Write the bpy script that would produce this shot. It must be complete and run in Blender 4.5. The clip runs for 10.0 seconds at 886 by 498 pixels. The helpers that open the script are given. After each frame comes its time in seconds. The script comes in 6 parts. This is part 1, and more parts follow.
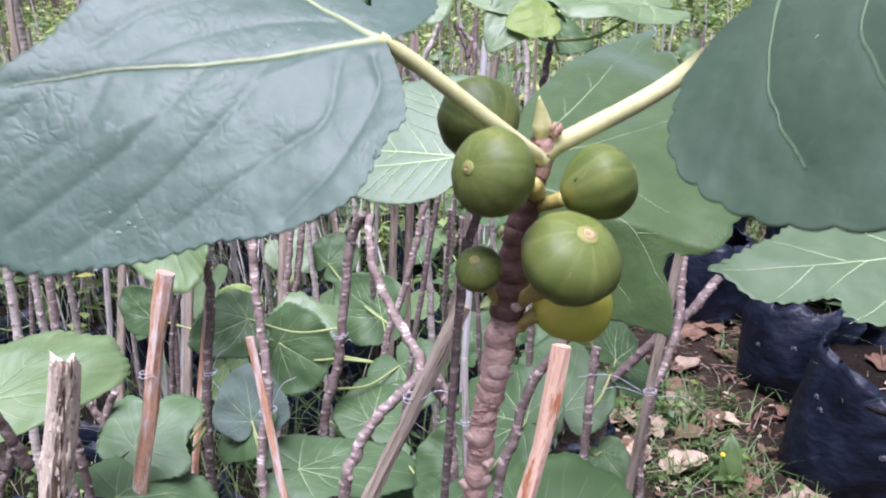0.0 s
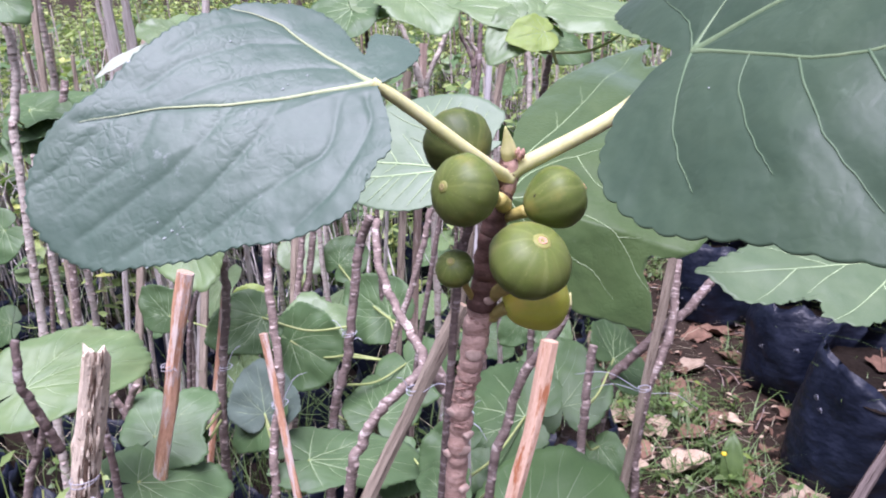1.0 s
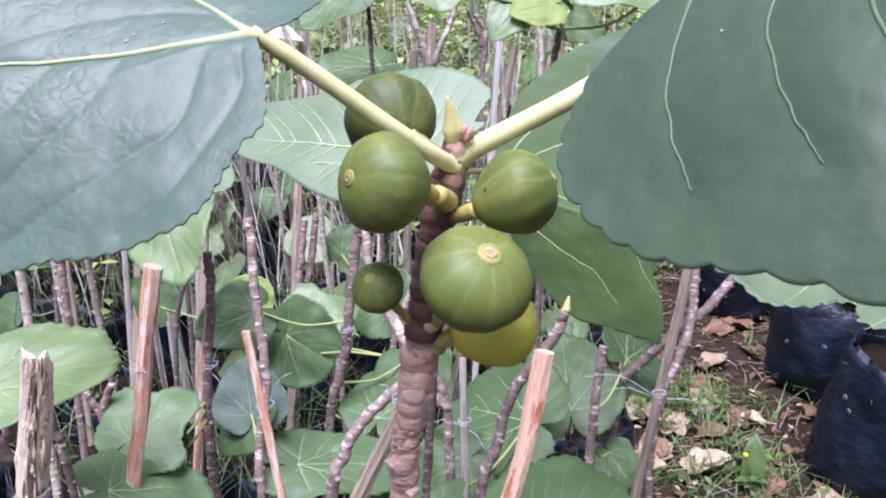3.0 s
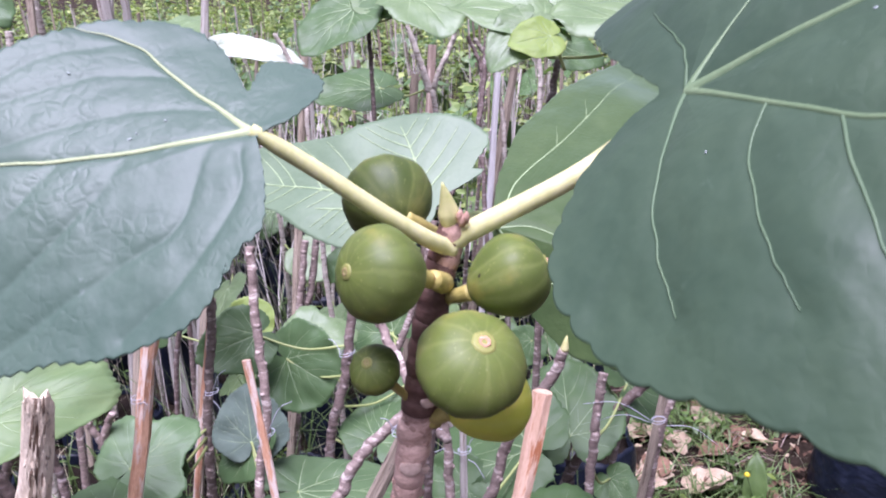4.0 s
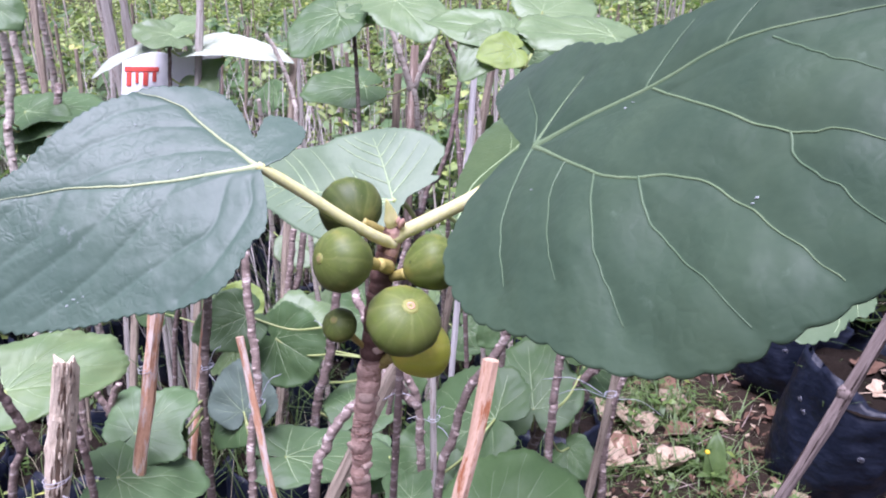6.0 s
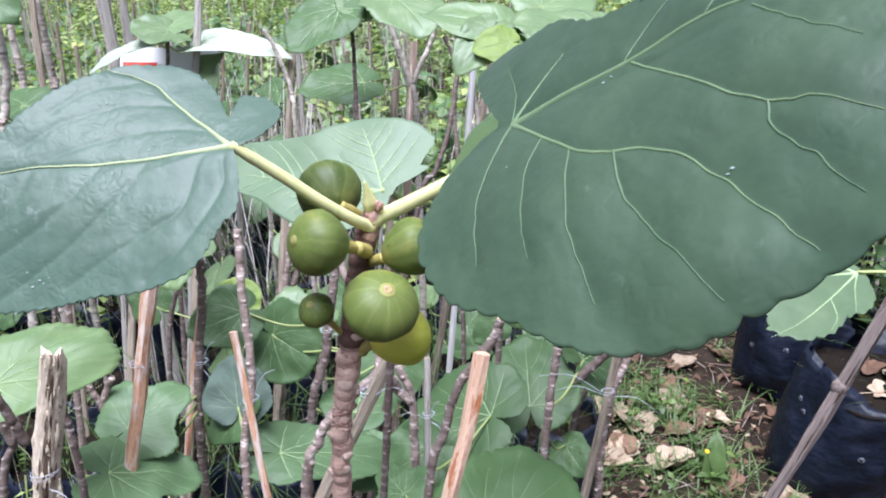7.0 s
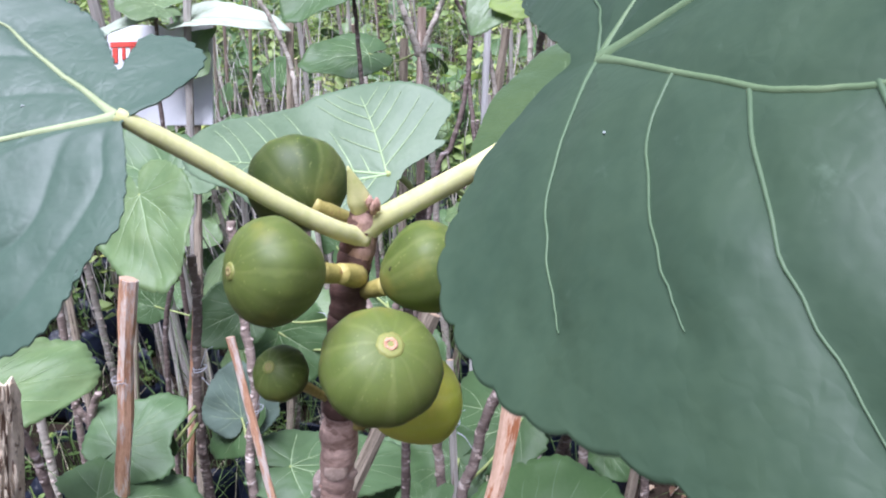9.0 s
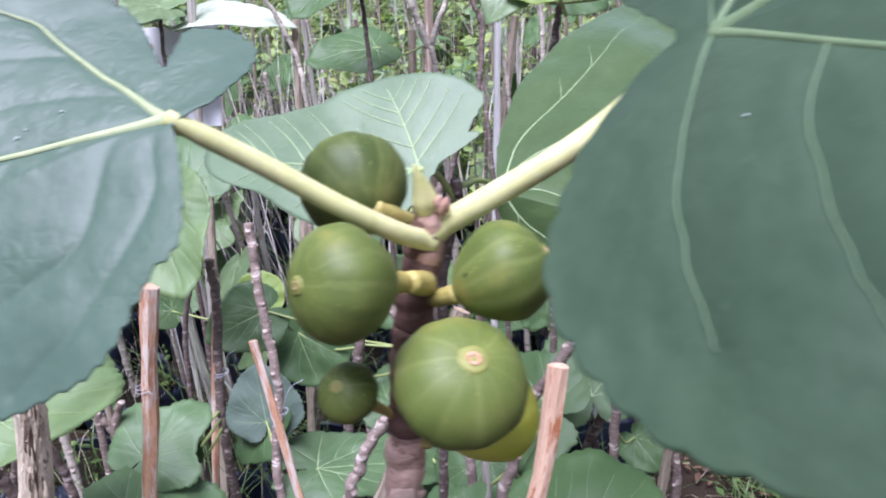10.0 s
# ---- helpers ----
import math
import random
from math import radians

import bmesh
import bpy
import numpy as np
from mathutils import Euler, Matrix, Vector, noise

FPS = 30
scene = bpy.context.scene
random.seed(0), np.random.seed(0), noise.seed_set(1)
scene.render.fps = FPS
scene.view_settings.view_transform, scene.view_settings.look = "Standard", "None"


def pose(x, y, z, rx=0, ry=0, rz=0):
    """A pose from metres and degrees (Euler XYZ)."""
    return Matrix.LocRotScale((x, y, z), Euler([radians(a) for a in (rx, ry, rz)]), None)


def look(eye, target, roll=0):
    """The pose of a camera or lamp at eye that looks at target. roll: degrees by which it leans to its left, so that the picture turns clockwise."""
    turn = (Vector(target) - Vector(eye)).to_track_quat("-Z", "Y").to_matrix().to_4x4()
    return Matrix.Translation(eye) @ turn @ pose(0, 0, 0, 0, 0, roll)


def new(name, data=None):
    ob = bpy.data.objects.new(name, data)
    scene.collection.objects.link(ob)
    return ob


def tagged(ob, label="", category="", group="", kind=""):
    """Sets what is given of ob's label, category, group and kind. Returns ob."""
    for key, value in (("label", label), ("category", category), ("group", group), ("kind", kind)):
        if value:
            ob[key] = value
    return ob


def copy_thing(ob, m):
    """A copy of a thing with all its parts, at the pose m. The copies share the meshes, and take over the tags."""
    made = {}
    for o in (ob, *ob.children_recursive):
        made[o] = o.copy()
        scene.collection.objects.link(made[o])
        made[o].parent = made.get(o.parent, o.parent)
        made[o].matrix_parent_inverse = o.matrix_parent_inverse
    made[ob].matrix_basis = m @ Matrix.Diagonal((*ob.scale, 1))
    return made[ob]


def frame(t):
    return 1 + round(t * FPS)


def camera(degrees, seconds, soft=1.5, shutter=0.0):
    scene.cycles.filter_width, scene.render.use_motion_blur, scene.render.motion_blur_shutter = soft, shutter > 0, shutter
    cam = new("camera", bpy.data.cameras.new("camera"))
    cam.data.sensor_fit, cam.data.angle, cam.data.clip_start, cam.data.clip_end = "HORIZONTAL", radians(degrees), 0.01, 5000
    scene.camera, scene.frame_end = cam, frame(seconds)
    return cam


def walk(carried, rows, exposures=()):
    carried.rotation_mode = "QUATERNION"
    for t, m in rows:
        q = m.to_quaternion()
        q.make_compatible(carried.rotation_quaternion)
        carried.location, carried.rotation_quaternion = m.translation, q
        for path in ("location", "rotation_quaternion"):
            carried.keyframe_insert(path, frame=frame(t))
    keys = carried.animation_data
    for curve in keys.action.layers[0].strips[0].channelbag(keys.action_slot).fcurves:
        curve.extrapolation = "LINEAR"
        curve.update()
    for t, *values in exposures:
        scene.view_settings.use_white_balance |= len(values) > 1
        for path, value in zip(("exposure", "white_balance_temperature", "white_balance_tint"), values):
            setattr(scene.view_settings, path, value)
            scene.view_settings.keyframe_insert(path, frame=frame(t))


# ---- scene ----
# ---- camera ----
cam = camera(61.0, 10.0, soft=2.0, shutter=0.5)
PATH = [
    (0.0, (0.0236, -0.0050, 1.6054), (-0.1513, 1.8350, 0.8412), -0.87),
    (0.5, (0.0284, -0.0364, 1.6274), (-0.1600, 1.8068, 0.8743), -0.6),
    (1.0, (0.0429, -0.0604, 1.6294), (-0.1638, 1.7784, 0.8704), -1.01),
    (1.5, (0.0411, -0.0558, 1.6260), (-0.1997, 1.7805, 0.8710), -0.57),
    (2.0, (0.0535, -0.0112, 1.6191), (-0.2006, 1.8147, 0.8435), -0.41),
    (2.5, (0.0655, 0.0185, 1.5996), (-0.1919, 1.8326, 0.7979), -1.01),
    (4.0, (0.0708, 0.0363, 1.6285), (-0.1962, 1.8650, 0.8639), -1.4),
    (4.5, (0.0760, -0.0169, 1.6516), (-0.1685, 1.7976, 0.8467), -1.03),
    (5.0, (0.0933, -0.0819, 1.6756), (-0.1348, 1.7367, 0.8752), -1.09),
    (5.5, (0.1035, -0.0780, 1.6808), (-0.1259, 1.7422, 0.8844), -0.74),
    (7.0, (0.1228, -0.0693, 1.6689), (-0.1213, 1.7499, 0.8747), -0.4),
    (7.5, (0.1238, -0.0545, 1.6509), (-0.1264, 1.7561, 0.8391), -0.86),
    (8.0, (0.1126, -0.0194, 1.6426), (-0.1692, 1.7886, 0.8352), -1.32),
    (8.5, (0.1071, 0.0334, 1.6283), (-0.1716, 1.8352, 0.8061), -1.95),
    (9.0, (0.0990, 0.0675, 1.6249), (-0.1860, 1.8555, 0.7752), -3.0),
    (9.5, (0.1019, 0.0854, 1.6253), (-0.1964, 1.8644, 0.7615), -4.84),
    (9.8, (0.0938, 0.0846, 1.6234), (-0.2239, 1.8559, 0.7508), -5.67),
    (10.0, (0.0755, 0.0849, 1.6203), (-0.2290, 1.8587, 0.7550), -5.42),
]
walk(cam, [(t, look(eye, target, roll)) for t, eye, target, roll in PATH], exposures=[(0.0, 0.55, 5680, 31), (1.0, 0.61, 5730, 36), (1.6, 0.61, 5730, 35), (2.0, 0.55, 5730, 35), (2.7, 0.67, 5710, 33), (4.2, 0.62, 5650, 39), (5.7, 0.62, 5620, 40), (6.8, 0.63, 5640, 20), (7.5, 0.67, 5680, 17), (7.8, 0.62, 5560, 33), (8.55, 0.56, 5540, 34), (8.85, 0.48, 5590, 22), (9.6, 0.47, 5570, 22), (10.0, 0.5, 5570, 27)])

# ---- daylight: bright overcast, the sun softened by thin cloud ----
world = bpy.data.worlds.new("overcast_sky")
scene.world = world
world.use_nodes = True
wn, wl = world.node_tree.nodes, world.node_tree.links
sky = wn.new("ShaderNodeTexSky")
sky.sky_type = "NISHITA"
sky.sun_disc = False
sky.sun_elevation, sky.sun_rotation = radians(68), radians(190)
sky.air_density, sky.dust_density, sky.ozone_density = 1.0, 1.5, 1.5
veil = wn.new("ShaderNodeHueSaturation")
veil.inputs["Saturation"].default_value = 0.35
wl.new(sky.outputs["Color"], veil.inputs["Color"])
wl.new(veil.outputs["Color"], wn["Background"].inputs["Color"])
wn["Background"].inputs["Strength"].default_value = 0.075
sun_data = bpy.data.lights.new("sun", "SUN")
sun_data.energy, sun_data.angle, sun_data.color = 5.8, radians(42), (1.0, 0.985, 0.965)
sun = new("sun", sun_data)
sun.matrix_world = pose(0, 0, 20, 13, -6, 10)


# ---- materials ----
def material(name, rough=0.6, spec=0.4, metal=0.0):
    m = bpy.data.materials.new(name)
    m.use_nodes = True
    b = m.node_tree.nodes["Principled BSDF"]
    b.inputs["Roughness"].default_value = rough
    b.inputs["Specular IOR Level"].default_value = spec
    b.inputs["Metallic"].default_value = metal
    return m, m.node_tree.nodes, m.node_tree.links, b


def coords(n, l, stretch=(1, 1, 1), source="Object"):
    tc, mp = n.new("ShaderNodeTexCoord"), n.new("ShaderNodeMapping")
    mp.inputs["Scale"].default_value = stretch
    l.new(tc.outputs[source], mp.inputs["Vector"])
    return mp.outputs["Vector"]


def noise_at(n, l, vec, scale, detail=4.0, rough=0.55):
    t = n.new("ShaderNodeTexNoise")
    t.inputs["Scale"].default_value, t.inputs["Detail"].default_value = scale, detail
    t.inputs["Roughness"].default_value = rough
    l.new(vec, t.inputs["Vector"])
    return t.outputs["Fac"]


def ramp(n, l, fac, stops):
    r = n.new("ShaderNodeValToRGB")
    e = r.color_ramp.elements
    while len(e) < len(stops):
        e.new(0.5)
    for el, (p, c) in zip(e, stops):
        el.position, el.color = p, (*c, 1)
    l.new(fac, r.inputs["Fac"])
    return r.outputs["Color"]


def mixed(n, l, fac, a, b, how="MIX"):
    m = n.new("ShaderNodeMix")
    m.data_type, m.blend_type = "RGBA", how
    for value, socket in ((fac, m.inputs[0]), (a, m.inputs[6]), (b, m.inputs[7])):
        if isinstance(value, (int, float)):
            socket.default_value = value
        elif isinstance(value, tuple):
            socket.default_value = (*value, 1)
        else:
            l.new(value, socket)
    return m.outputs[2]


def bumped(n, l, b, height, strength, distance, under=None):
    k = n.new("ShaderNodeBump")
    k.inputs["Strength"].default_value, k.inputs["Distance"].default_value = strength, distance
    l.new(height, k.inputs["Height"])
    if under is not None:
        l.new(under, k.inputs["Normal"])
    l.new(k.outputs["Normal"], b.inputs["Normal"])
    return k.outputs["Normal"]


def per_object(n, l, colour, amount):
    """Shifts the value of a colour a little from one object to the next."""
    info, hsv, mr = n.new("ShaderNodeObjectInfo"), n.new("ShaderNodeHueSaturation"), n.new("ShaderNodeMapRange")
    mr.inputs["To Min"].default_value, mr.inputs["To Max"].default_value = 1 - amount, 1 + amount
    l.new(info.outputs["Random"], mr.inputs["Value"])
    l.new(mr.outputs["Result"], hsv.inputs["Value"])
    l.new(colour, hsv.inputs["Color"])
    return hsv.outputs["Color"]


def leaf_material(name, dark, light, spot, rough=0.5, spec=0.5, through_light=0.25, glow=(0.2, 0.35, 0.05), cells=150.0, relief=0.0004, vary=0.12, sheen=0.0, island=False, swell=60.0, puff=0.0017):
    m, n, l, b = material(name, rough, spec)
    b.inputs["Sheen Weight"].default_value, b.inputs["Sheen Roughness"].default_value = sheen, 0.45
    b.inputs["Sheen Tint"].default_value = (0.78, 1.0, 0.9, 1)
    vec = coords(n, l)
    big = noise_at(n, l, vec, 22, 3)
    fine = noise_at(n, l, vec, 320, 3)
    col = ramp(n, l, big, [(0.3, dark), (0.72, light)])
    col = mixed(n, l, 0.28, col, ramp(n, l, fine, [(0.3, dark), (0.75, light)]))
    dust = ramp(n, l, noise_at(n, l, vec, 60, 8, 0.75), [(0.62, (0, 0, 0)), (0.8, (1, 1, 1))])
    col = mixed(n, l, dust, col, spot)
    col = per_object(n, l, col, vary)
    if island:
        geo = n.new("ShaderNodeNewGeometry")
        col = mixed(n, l, 1.0, col, ramp(n, l, geo.outputs["Random Per Island"], [(0.0, (0.4, 0.5, 0.3)), (0.5, (0.85, 0.9, 0.7)), (0.88, (1.1, 1.08, 0.75)), (1.0, (1.6, 1.35, 0.75))]), "MULTIPLY")
    l.new(col, b.inputs["Base Color"])
    # crinkles: a net of fine creases, stronger here and weaker there, over soft swellings
    warp = n.new("ShaderNodeTexNoise")
    warp.inputs["Scale"].default_value = cells * 0.5
    l.new(vec, warp.inputs["Vector"])
    shifted = mixed(n, l, 0.005, vec, warp.outputs["Color"], "ADD")
    vor = n.new("ShaderNodeTexVoronoi")
    vor.feature, vor.inputs["Scale"].default_value = "DISTANCE_TO_EDGE", cells
    l.new(shifted, vor.inputs["Vector"])
    net = ramp(n, l, vor.outputs["Distance"], [(0.0, (0, 0, 0)), (0.28, (1, 1, 1))])
    patchy = ramp(n, l, noise_at(n, l, vec, 26, 2), [(0.42, (0.12, 0.12, 0.12)), (0.64, (1, 1, 1))])
    crease = mixed(n, l, patchy, (1.0, 1.0, 1.0), net)
    first = bumped(n, l, b, noise_at(n, l, vec, swell, 3), 0.4, puff)
    second = bumped(n, l, b, crease, 0.3, relief, first)
    bumped(n, l, b, noise_at(n, l, vec, 900, 2), 0.2, relief * 0.3, second)
    tr, add = n.new("ShaderNodeBsdfTranslucent"), n.new("ShaderNodeMixShader")
    tr.inputs["Color"].default_value = (*glow, 1)
    add.inputs["Fac"].default_value = through_light
    l.new(b.outputs[0], add.inputs[1])
    l.new(tr.outputs[0], add.inputs[2])
    l.new(add.outputs[0], n["Material Output"].inputs["Surface"])
    return m


def plain_material(name, a, c, scale=60.0, rough=0.6, spec=0.3, relief=0.0006, stretch=(1, 1, 1), vary=0.1, spots=None, spot_scale=40.0, metal=0.0, spot_from=0.56):
    m, n, l, b = material(name, rough, spec, metal)
    vec = coords(n, l, stretch)
    f1, f2 = noise_at(n, l, vec, scale, 6, 0.65), noise_at(n, l, vec, scale * 6, 3)
    col = mixed(n, l, 0.35, ramp(n, l, f1, [(0.3, a), (0.7, c)]), ramp(n, l, f2, [(0.3, a), (0.7, c)]))
    if spots:
        fac = ramp(n, l, noise_at(n, l, vec, spot_scale, 5, 0.7), [(spot_from, (0, 0, 0)), (spot_from + 0.08, (1, 1, 1))])
        col = mixed(n, l, fac, col, spots)
    l.new(per_object(n, l, col, vary), b.inputs["Base Color"])
    if relief:
        first = bumped(n, l, b, f1, 0.6, relief * 2)
        bumped(n, l, b, f2, 0.5, relief, first)
    return m


LEAF_DARK = leaf_material("leaf_dark", (0.04, 0.078, 0.053), (0.068, 0.112, 0.077), (0.23, 0.265, 0.25), rough=0.5, spec=0.5, through_light=0.08, glow=(0.08, 0.2, 0.05), sheen=0.29, cells=230, relief=0.00045, puff=0.0017)
LEAF_SMOOTH = leaf_material("leaf_smooth", (0.03, 0.06, 0.033), (0.052, 0.088, 0.047), (0.1, 0.15, 0.1), rough=0.5, spec=0.46, through_light=0.1, glow=(0.08, 0.22, 0.03), sheen=0.02, cells=190, relief=0.00022, swell=55.0, puff=0.0018)
LEAF_GLOSSY = leaf_material("leaf_glossy", (0.048, 0.092, 0.022), (0.084, 0.138, 0.04), (0.12, 0.17, 0.08), rough=0.5, spec=0.25, through_light=0.16, glow=(0.16, 0.3, 0.01), sheen=0.75, relief=0.0006, cells=170)
LEAF_MID = leaf_material("leaf_mid", (0.066, 0.13, 0.049), (0.11, 0.184, 0.072), (0.155, 0.225, 0.11), rough=0.5, spec=0.4, through_light=0.22, sheen=0.03, relief=0.0006)
LEAF_BROAD = leaf_material("leaf_broad_green", (0.08, 0.16, 0.052), (0.128, 0.225, 0.08), (0.17, 0.25, 0.12), rough=0.5, spec=0.4, through_light=0.22, sheen=0.03, relief=0.0006)
LEAF_LIGHT = leaf_material("leaf_light", (0.092, 0.168, 0.07), (0.142, 0.23, 0.1), (0.2, 0.27, 0.16), rough=0.5, through_light=0.25, sheen=0.06, relief=0.0006)
LEAF_FRESH = leaf_material("leaf_fresh_light", (0.09, 0.15, 0.073), (0.14, 0.205, 0.105), (0.2, 0.26, 0.15), rough=0.5, through_light=0.25, sheen=0.05, relief=0.0006)
LEAF_PALE = leaf_material("leaf_pale", (0.155, 0.24, 0.11), (0.245, 0.335, 0.165), (0.4, 0.45, 0.32), rough=0.42, spec=0.6, through_light=0.36, glow=(0.3, 0.46, 0.08), sheen=0.05, relief=0.001, cells=110)
LEAF_GREY = leaf_material("leaf_grey_underside", (0.165, 0.235, 0.19), (0.225, 0.295, 0.24), (0.27, 0.29, 0.27), rough=0.7, spec=0.2)
LEAF_YELLOW = leaf_material("leaf_yellowing", (0.21, 0.31, 0.075), (0.32, 0.41, 0.115), (0.18, 0.27, 0.11), rough=0.55, through_light=0.4, glow=(0.45, 0.55, 0.05))
LEAF_LIME = leaf_material("leaf_pale_lime", (0.125, 0.21, 0.085), (0.2, 0.28, 0.115), (0.24, 0.3, 0.1), rough=0.5, through_light=0.3, glow=(0.3, 0.42, 0.07), sheen=0.1)
LEAF_SAGE = leaf_material("leaf_sage", (0.13, 0.2, 0.115), (0.195, 0.268, 0.16), (0.25, 0.3, 0.2), rough=0.5, through_light=0.22, sheen=0.14)
LEAF_WHITE = leaf_material("leaf_silvery", (0.4, 0.46, 0.36), (0.54, 0.6, 0.48), (0.4, 0.5, 0.36), rough=0.6, through_light=0.2)
VEIN_NEAR = plain_material("vein_yellow_green", (0.28, 0.34, 0.17), (0.42, 0.47, 0.27), 90, 0.5, 0.3, 0.0001)
VEIN_SOFT = plain_material("vein_soft_green", (0.11, 0.178, 0.086), (0.18, 0.245, 0.128), 90, 0.5, 0.3, 0.0001)
VEIN_FAINT = plain_material("vein_faint_green", (0.066, 0.118, 0.06), (0.105, 0.16, 0.085), 60, 0.5, 0.3, 0.0001)
VEIN_FAR = plain_material("vein_pale_green", (0.27, 0.38, 0.19), (0.42, 0.53, 0.29), 90, 0.5, 0.3, 0.0)
PETIOLE = plain_material("petiole_cream_green", (0.42, 0.44, 0.18), (0.66, 0.63, 0.34), 45, 0.6, 0.25, 0.0002, (1, 1, 1))
PETIOLE.node_tree.nodes["Principled BSDF"].inputs["Subsurface Weight"].default_value = 0.45
PETIOLE.node_tree.nodes["Principled BSDF"].inputs["Subsurface Radius"].default_value = (0.006, 0.006, 0.003)
PETIOLE_FAR = plain_material("petiole_lime", (0.24, 0.31, 0.09), (0.4, 0.45, 0.18), 30, 0.45, 0.4, 0.0)
BARK_MAIN = plain_material("bark_reddish_brown", (0.4, 0.225, 0.165), (0.9, 0.655, 0.53), 150, 0.65, 0.3, 0.0012, (0.5, 0.5, 1.6), 0.05, (0.68, 0.5, 0.42), 70, spot_from=0.6)
BARK_CROWN = plain_material("bark_crown_brown", (0.2, 0.11, 0.083), (0.52, 0.345, 0.275), 150, 0.65, 0.3, 0.0009)
NODE_RED = plain_material("bark_ring_pinkish", (0.26, 0.12, 0.085), (0.78, 0.54, 0.43), 260, 0.7, 0.25, 0.0009)
BARK_TIP = plain_material("bark_dark_tip", (0.06, 0.032, 0.025), (0.18, 0.1, 0.078), 150, 0.6, 0.3, 0.0006, (0.5, 0.5, 1.5))
NODE_TIP = plain_material("bark_ring_dark", (0.08, 0.045, 0.035), (0.2, 0.12, 0.09), 200, 0.6, 0.3, 0.0006)
BARK_GREY = plain_material("bark_mauve_grey", (0.1, 0.07, 0.058), (0.33, 0.262, 0.225), 130, 0.75, 0.25, 0.0014, (0.4, 0.4, 1.7), 0.25, (0.56, 0.49, 0.44), 60)
# Pale grey bark; the bright haze over the back rows is in its colour.
BARK_PALE = plain_material("bark_pale_grey_hazed", (0.25, 0.215, 0.17), (0.64, 0.59, 0.51), 110, 0.75, 0.2, 0.0014, (0.4, 0.4, 1.7), 0.25, (0.16, 0.125, 0.095), 70)
NODE_GREY = plain_material("bark_ring_pale", (0.22, 0.165, 0.14), (0.6, 0.5, 0.44), 180, 0.75, 0.2, 0.0008, vary=0.15)
NODE_DULL = plain_material("bark_ring_brown", (0.13, 0.1, 0.088), (0.36, 0.3, 0.27), 180, 0.75, 0.2, 0.0008, vary=0.15)
BARK_DARK = plain_material("bark_dark_brown", (0.055, 0.04, 0.034), (0.25, 0.19, 0.165), 120, 0.75, 0.25, 0.0012, (0.3, 0.3, 1.5), 0.25, (0.38, 0.33, 0.31), 70)
SCAR = plain_material("leaf_scar_pink", (0.42, 0.29, 0.22), (0.72, 0.56, 0.46), 300, 0.7, 0.2, 0.0004)
STAKE_RED = plain_material("stake_orange_brown", (0.38, 0.155, 0.075), (0.86, 0.55, 0.36), 11, 0.75, 0.2, 0.002, (8, 8, 1.3), 0.12, (0.74, 0.62, 0.54), 9, spot_from=0.48)
STAKE_BROWN = plain_material("stake_dull_brown", (0.13, 0.09, 0.067), (0.35, 0.275, 0.22), 10, 0.75, 0.2, 0.0008, (14, 14, 1), 0.2, (0.46, 0.38, 0.33), 10)
STAKE_PINK = plain_material("stake_pinkish_bamboo", (0.56, 0.33, 0.205), (0.87, 0.635, 0.475), 14, 0.65, 0.25, 0.0012, (7, 7, 1.3), 0.08, (0.46, 0.18, 0.08), 11, spot_from=0.52)
STAKE_OLD = plain_material("stake_weathered_grey", (0.15, 0.12, 0.085), (0.46, 0.39, 0.3), 12, 0.85, 0.15, 0.0009, (14, 14, 1), 0.2, (0.09, 0.065, 0.05), 18)
STAKE_ROT = plain_material("stake_rotten_wood", (0.53, 0.42, 0.3), (0.92, 0.82, 0.65), 11, 0.9, 0.1, 0.003, (10, 10, 3), 0.05, (0.22, 0.15, 0.1), 9, spot_from=0.585)
ROT_CORE = plain_material("stake_rotten_core", (0.1, 0.066, 0.046), (0.32, 0.23, 0.165), 14, 0.95, 0.05, 0.002, (13, 13, 2), 0.0)
CANE_DARK = plain_material("cane_dark_flaking", (0.12, 0.09, 0.08), (0.38, 0.32, 0.285), 10, 0.85, 0.15, 0.002, (18, 18, 1), 0.05, (0.04, 0.028, 0.024), 10, spot_from=0.5)
CUT_WOOD = plain_material("cut_wood_end", (0.36, 0.24, 0.16), (0.58, 0.44, 0.32), 200, 0.8, 0.15, 0.0006)
STAKE_PALE = plain_material("stake_pale_grey", (0.3, 0.275, 0.235), (0.54, 0.51, 0.46), 12, 0.75, 0.2, 0.0006, (14, 14, 1), 0.1, (0.2, 0.155, 0.115), 16)
STAKE_WHITE = plain_material("stake_bleached", (0.5, 0.48, 0.46), (0.7, 0.69, 0.67), 12, 0.7, 0.2, 0.0004, (12, 12, 1), 0.1)
FIG_STALK = plain_material("fig_stalk_yellow_green", (0.26, 0.23, 0.055), (0.52, 0.43, 0.14), 120, 0.5, 0.4, 0.0004, spots=(0.3, 0.15, 0.08), spot_scale=160, spot_from=0.58)
OSTIOLE = plain_material("fig_eye_pink", (0.5, 0.23, 0.14), (0.82, 0.53, 0.38), 520, 0.7, 0.2, 0.0008)
OSTIOLE_DULL = plain_material("fig_eye_olive", (0.2, 0.16, 0.06), (0.38, 0.3, 0.15), 420, 0.7, 0.2, 0.0004)
OSTIOLE_RIM = plain_material("fig_eye_rim", (0.17, 0.2, 0.045), (0.3, 0.29, 0.085), 300, 0.5, 0.4, 0.0003)
BUD = plain_material("bud_lime", (0.4, 0.42, 0.14), (0.62, 0.58, 0.3), 60, 0.45, 0.4, 0.0002)
BUD_RED = plain_material("bud_scale_red", (0.34, 0.18, 0.13), (0.55, 0.36, 0.27), 200, 0.5, 0.4, 0.0004)
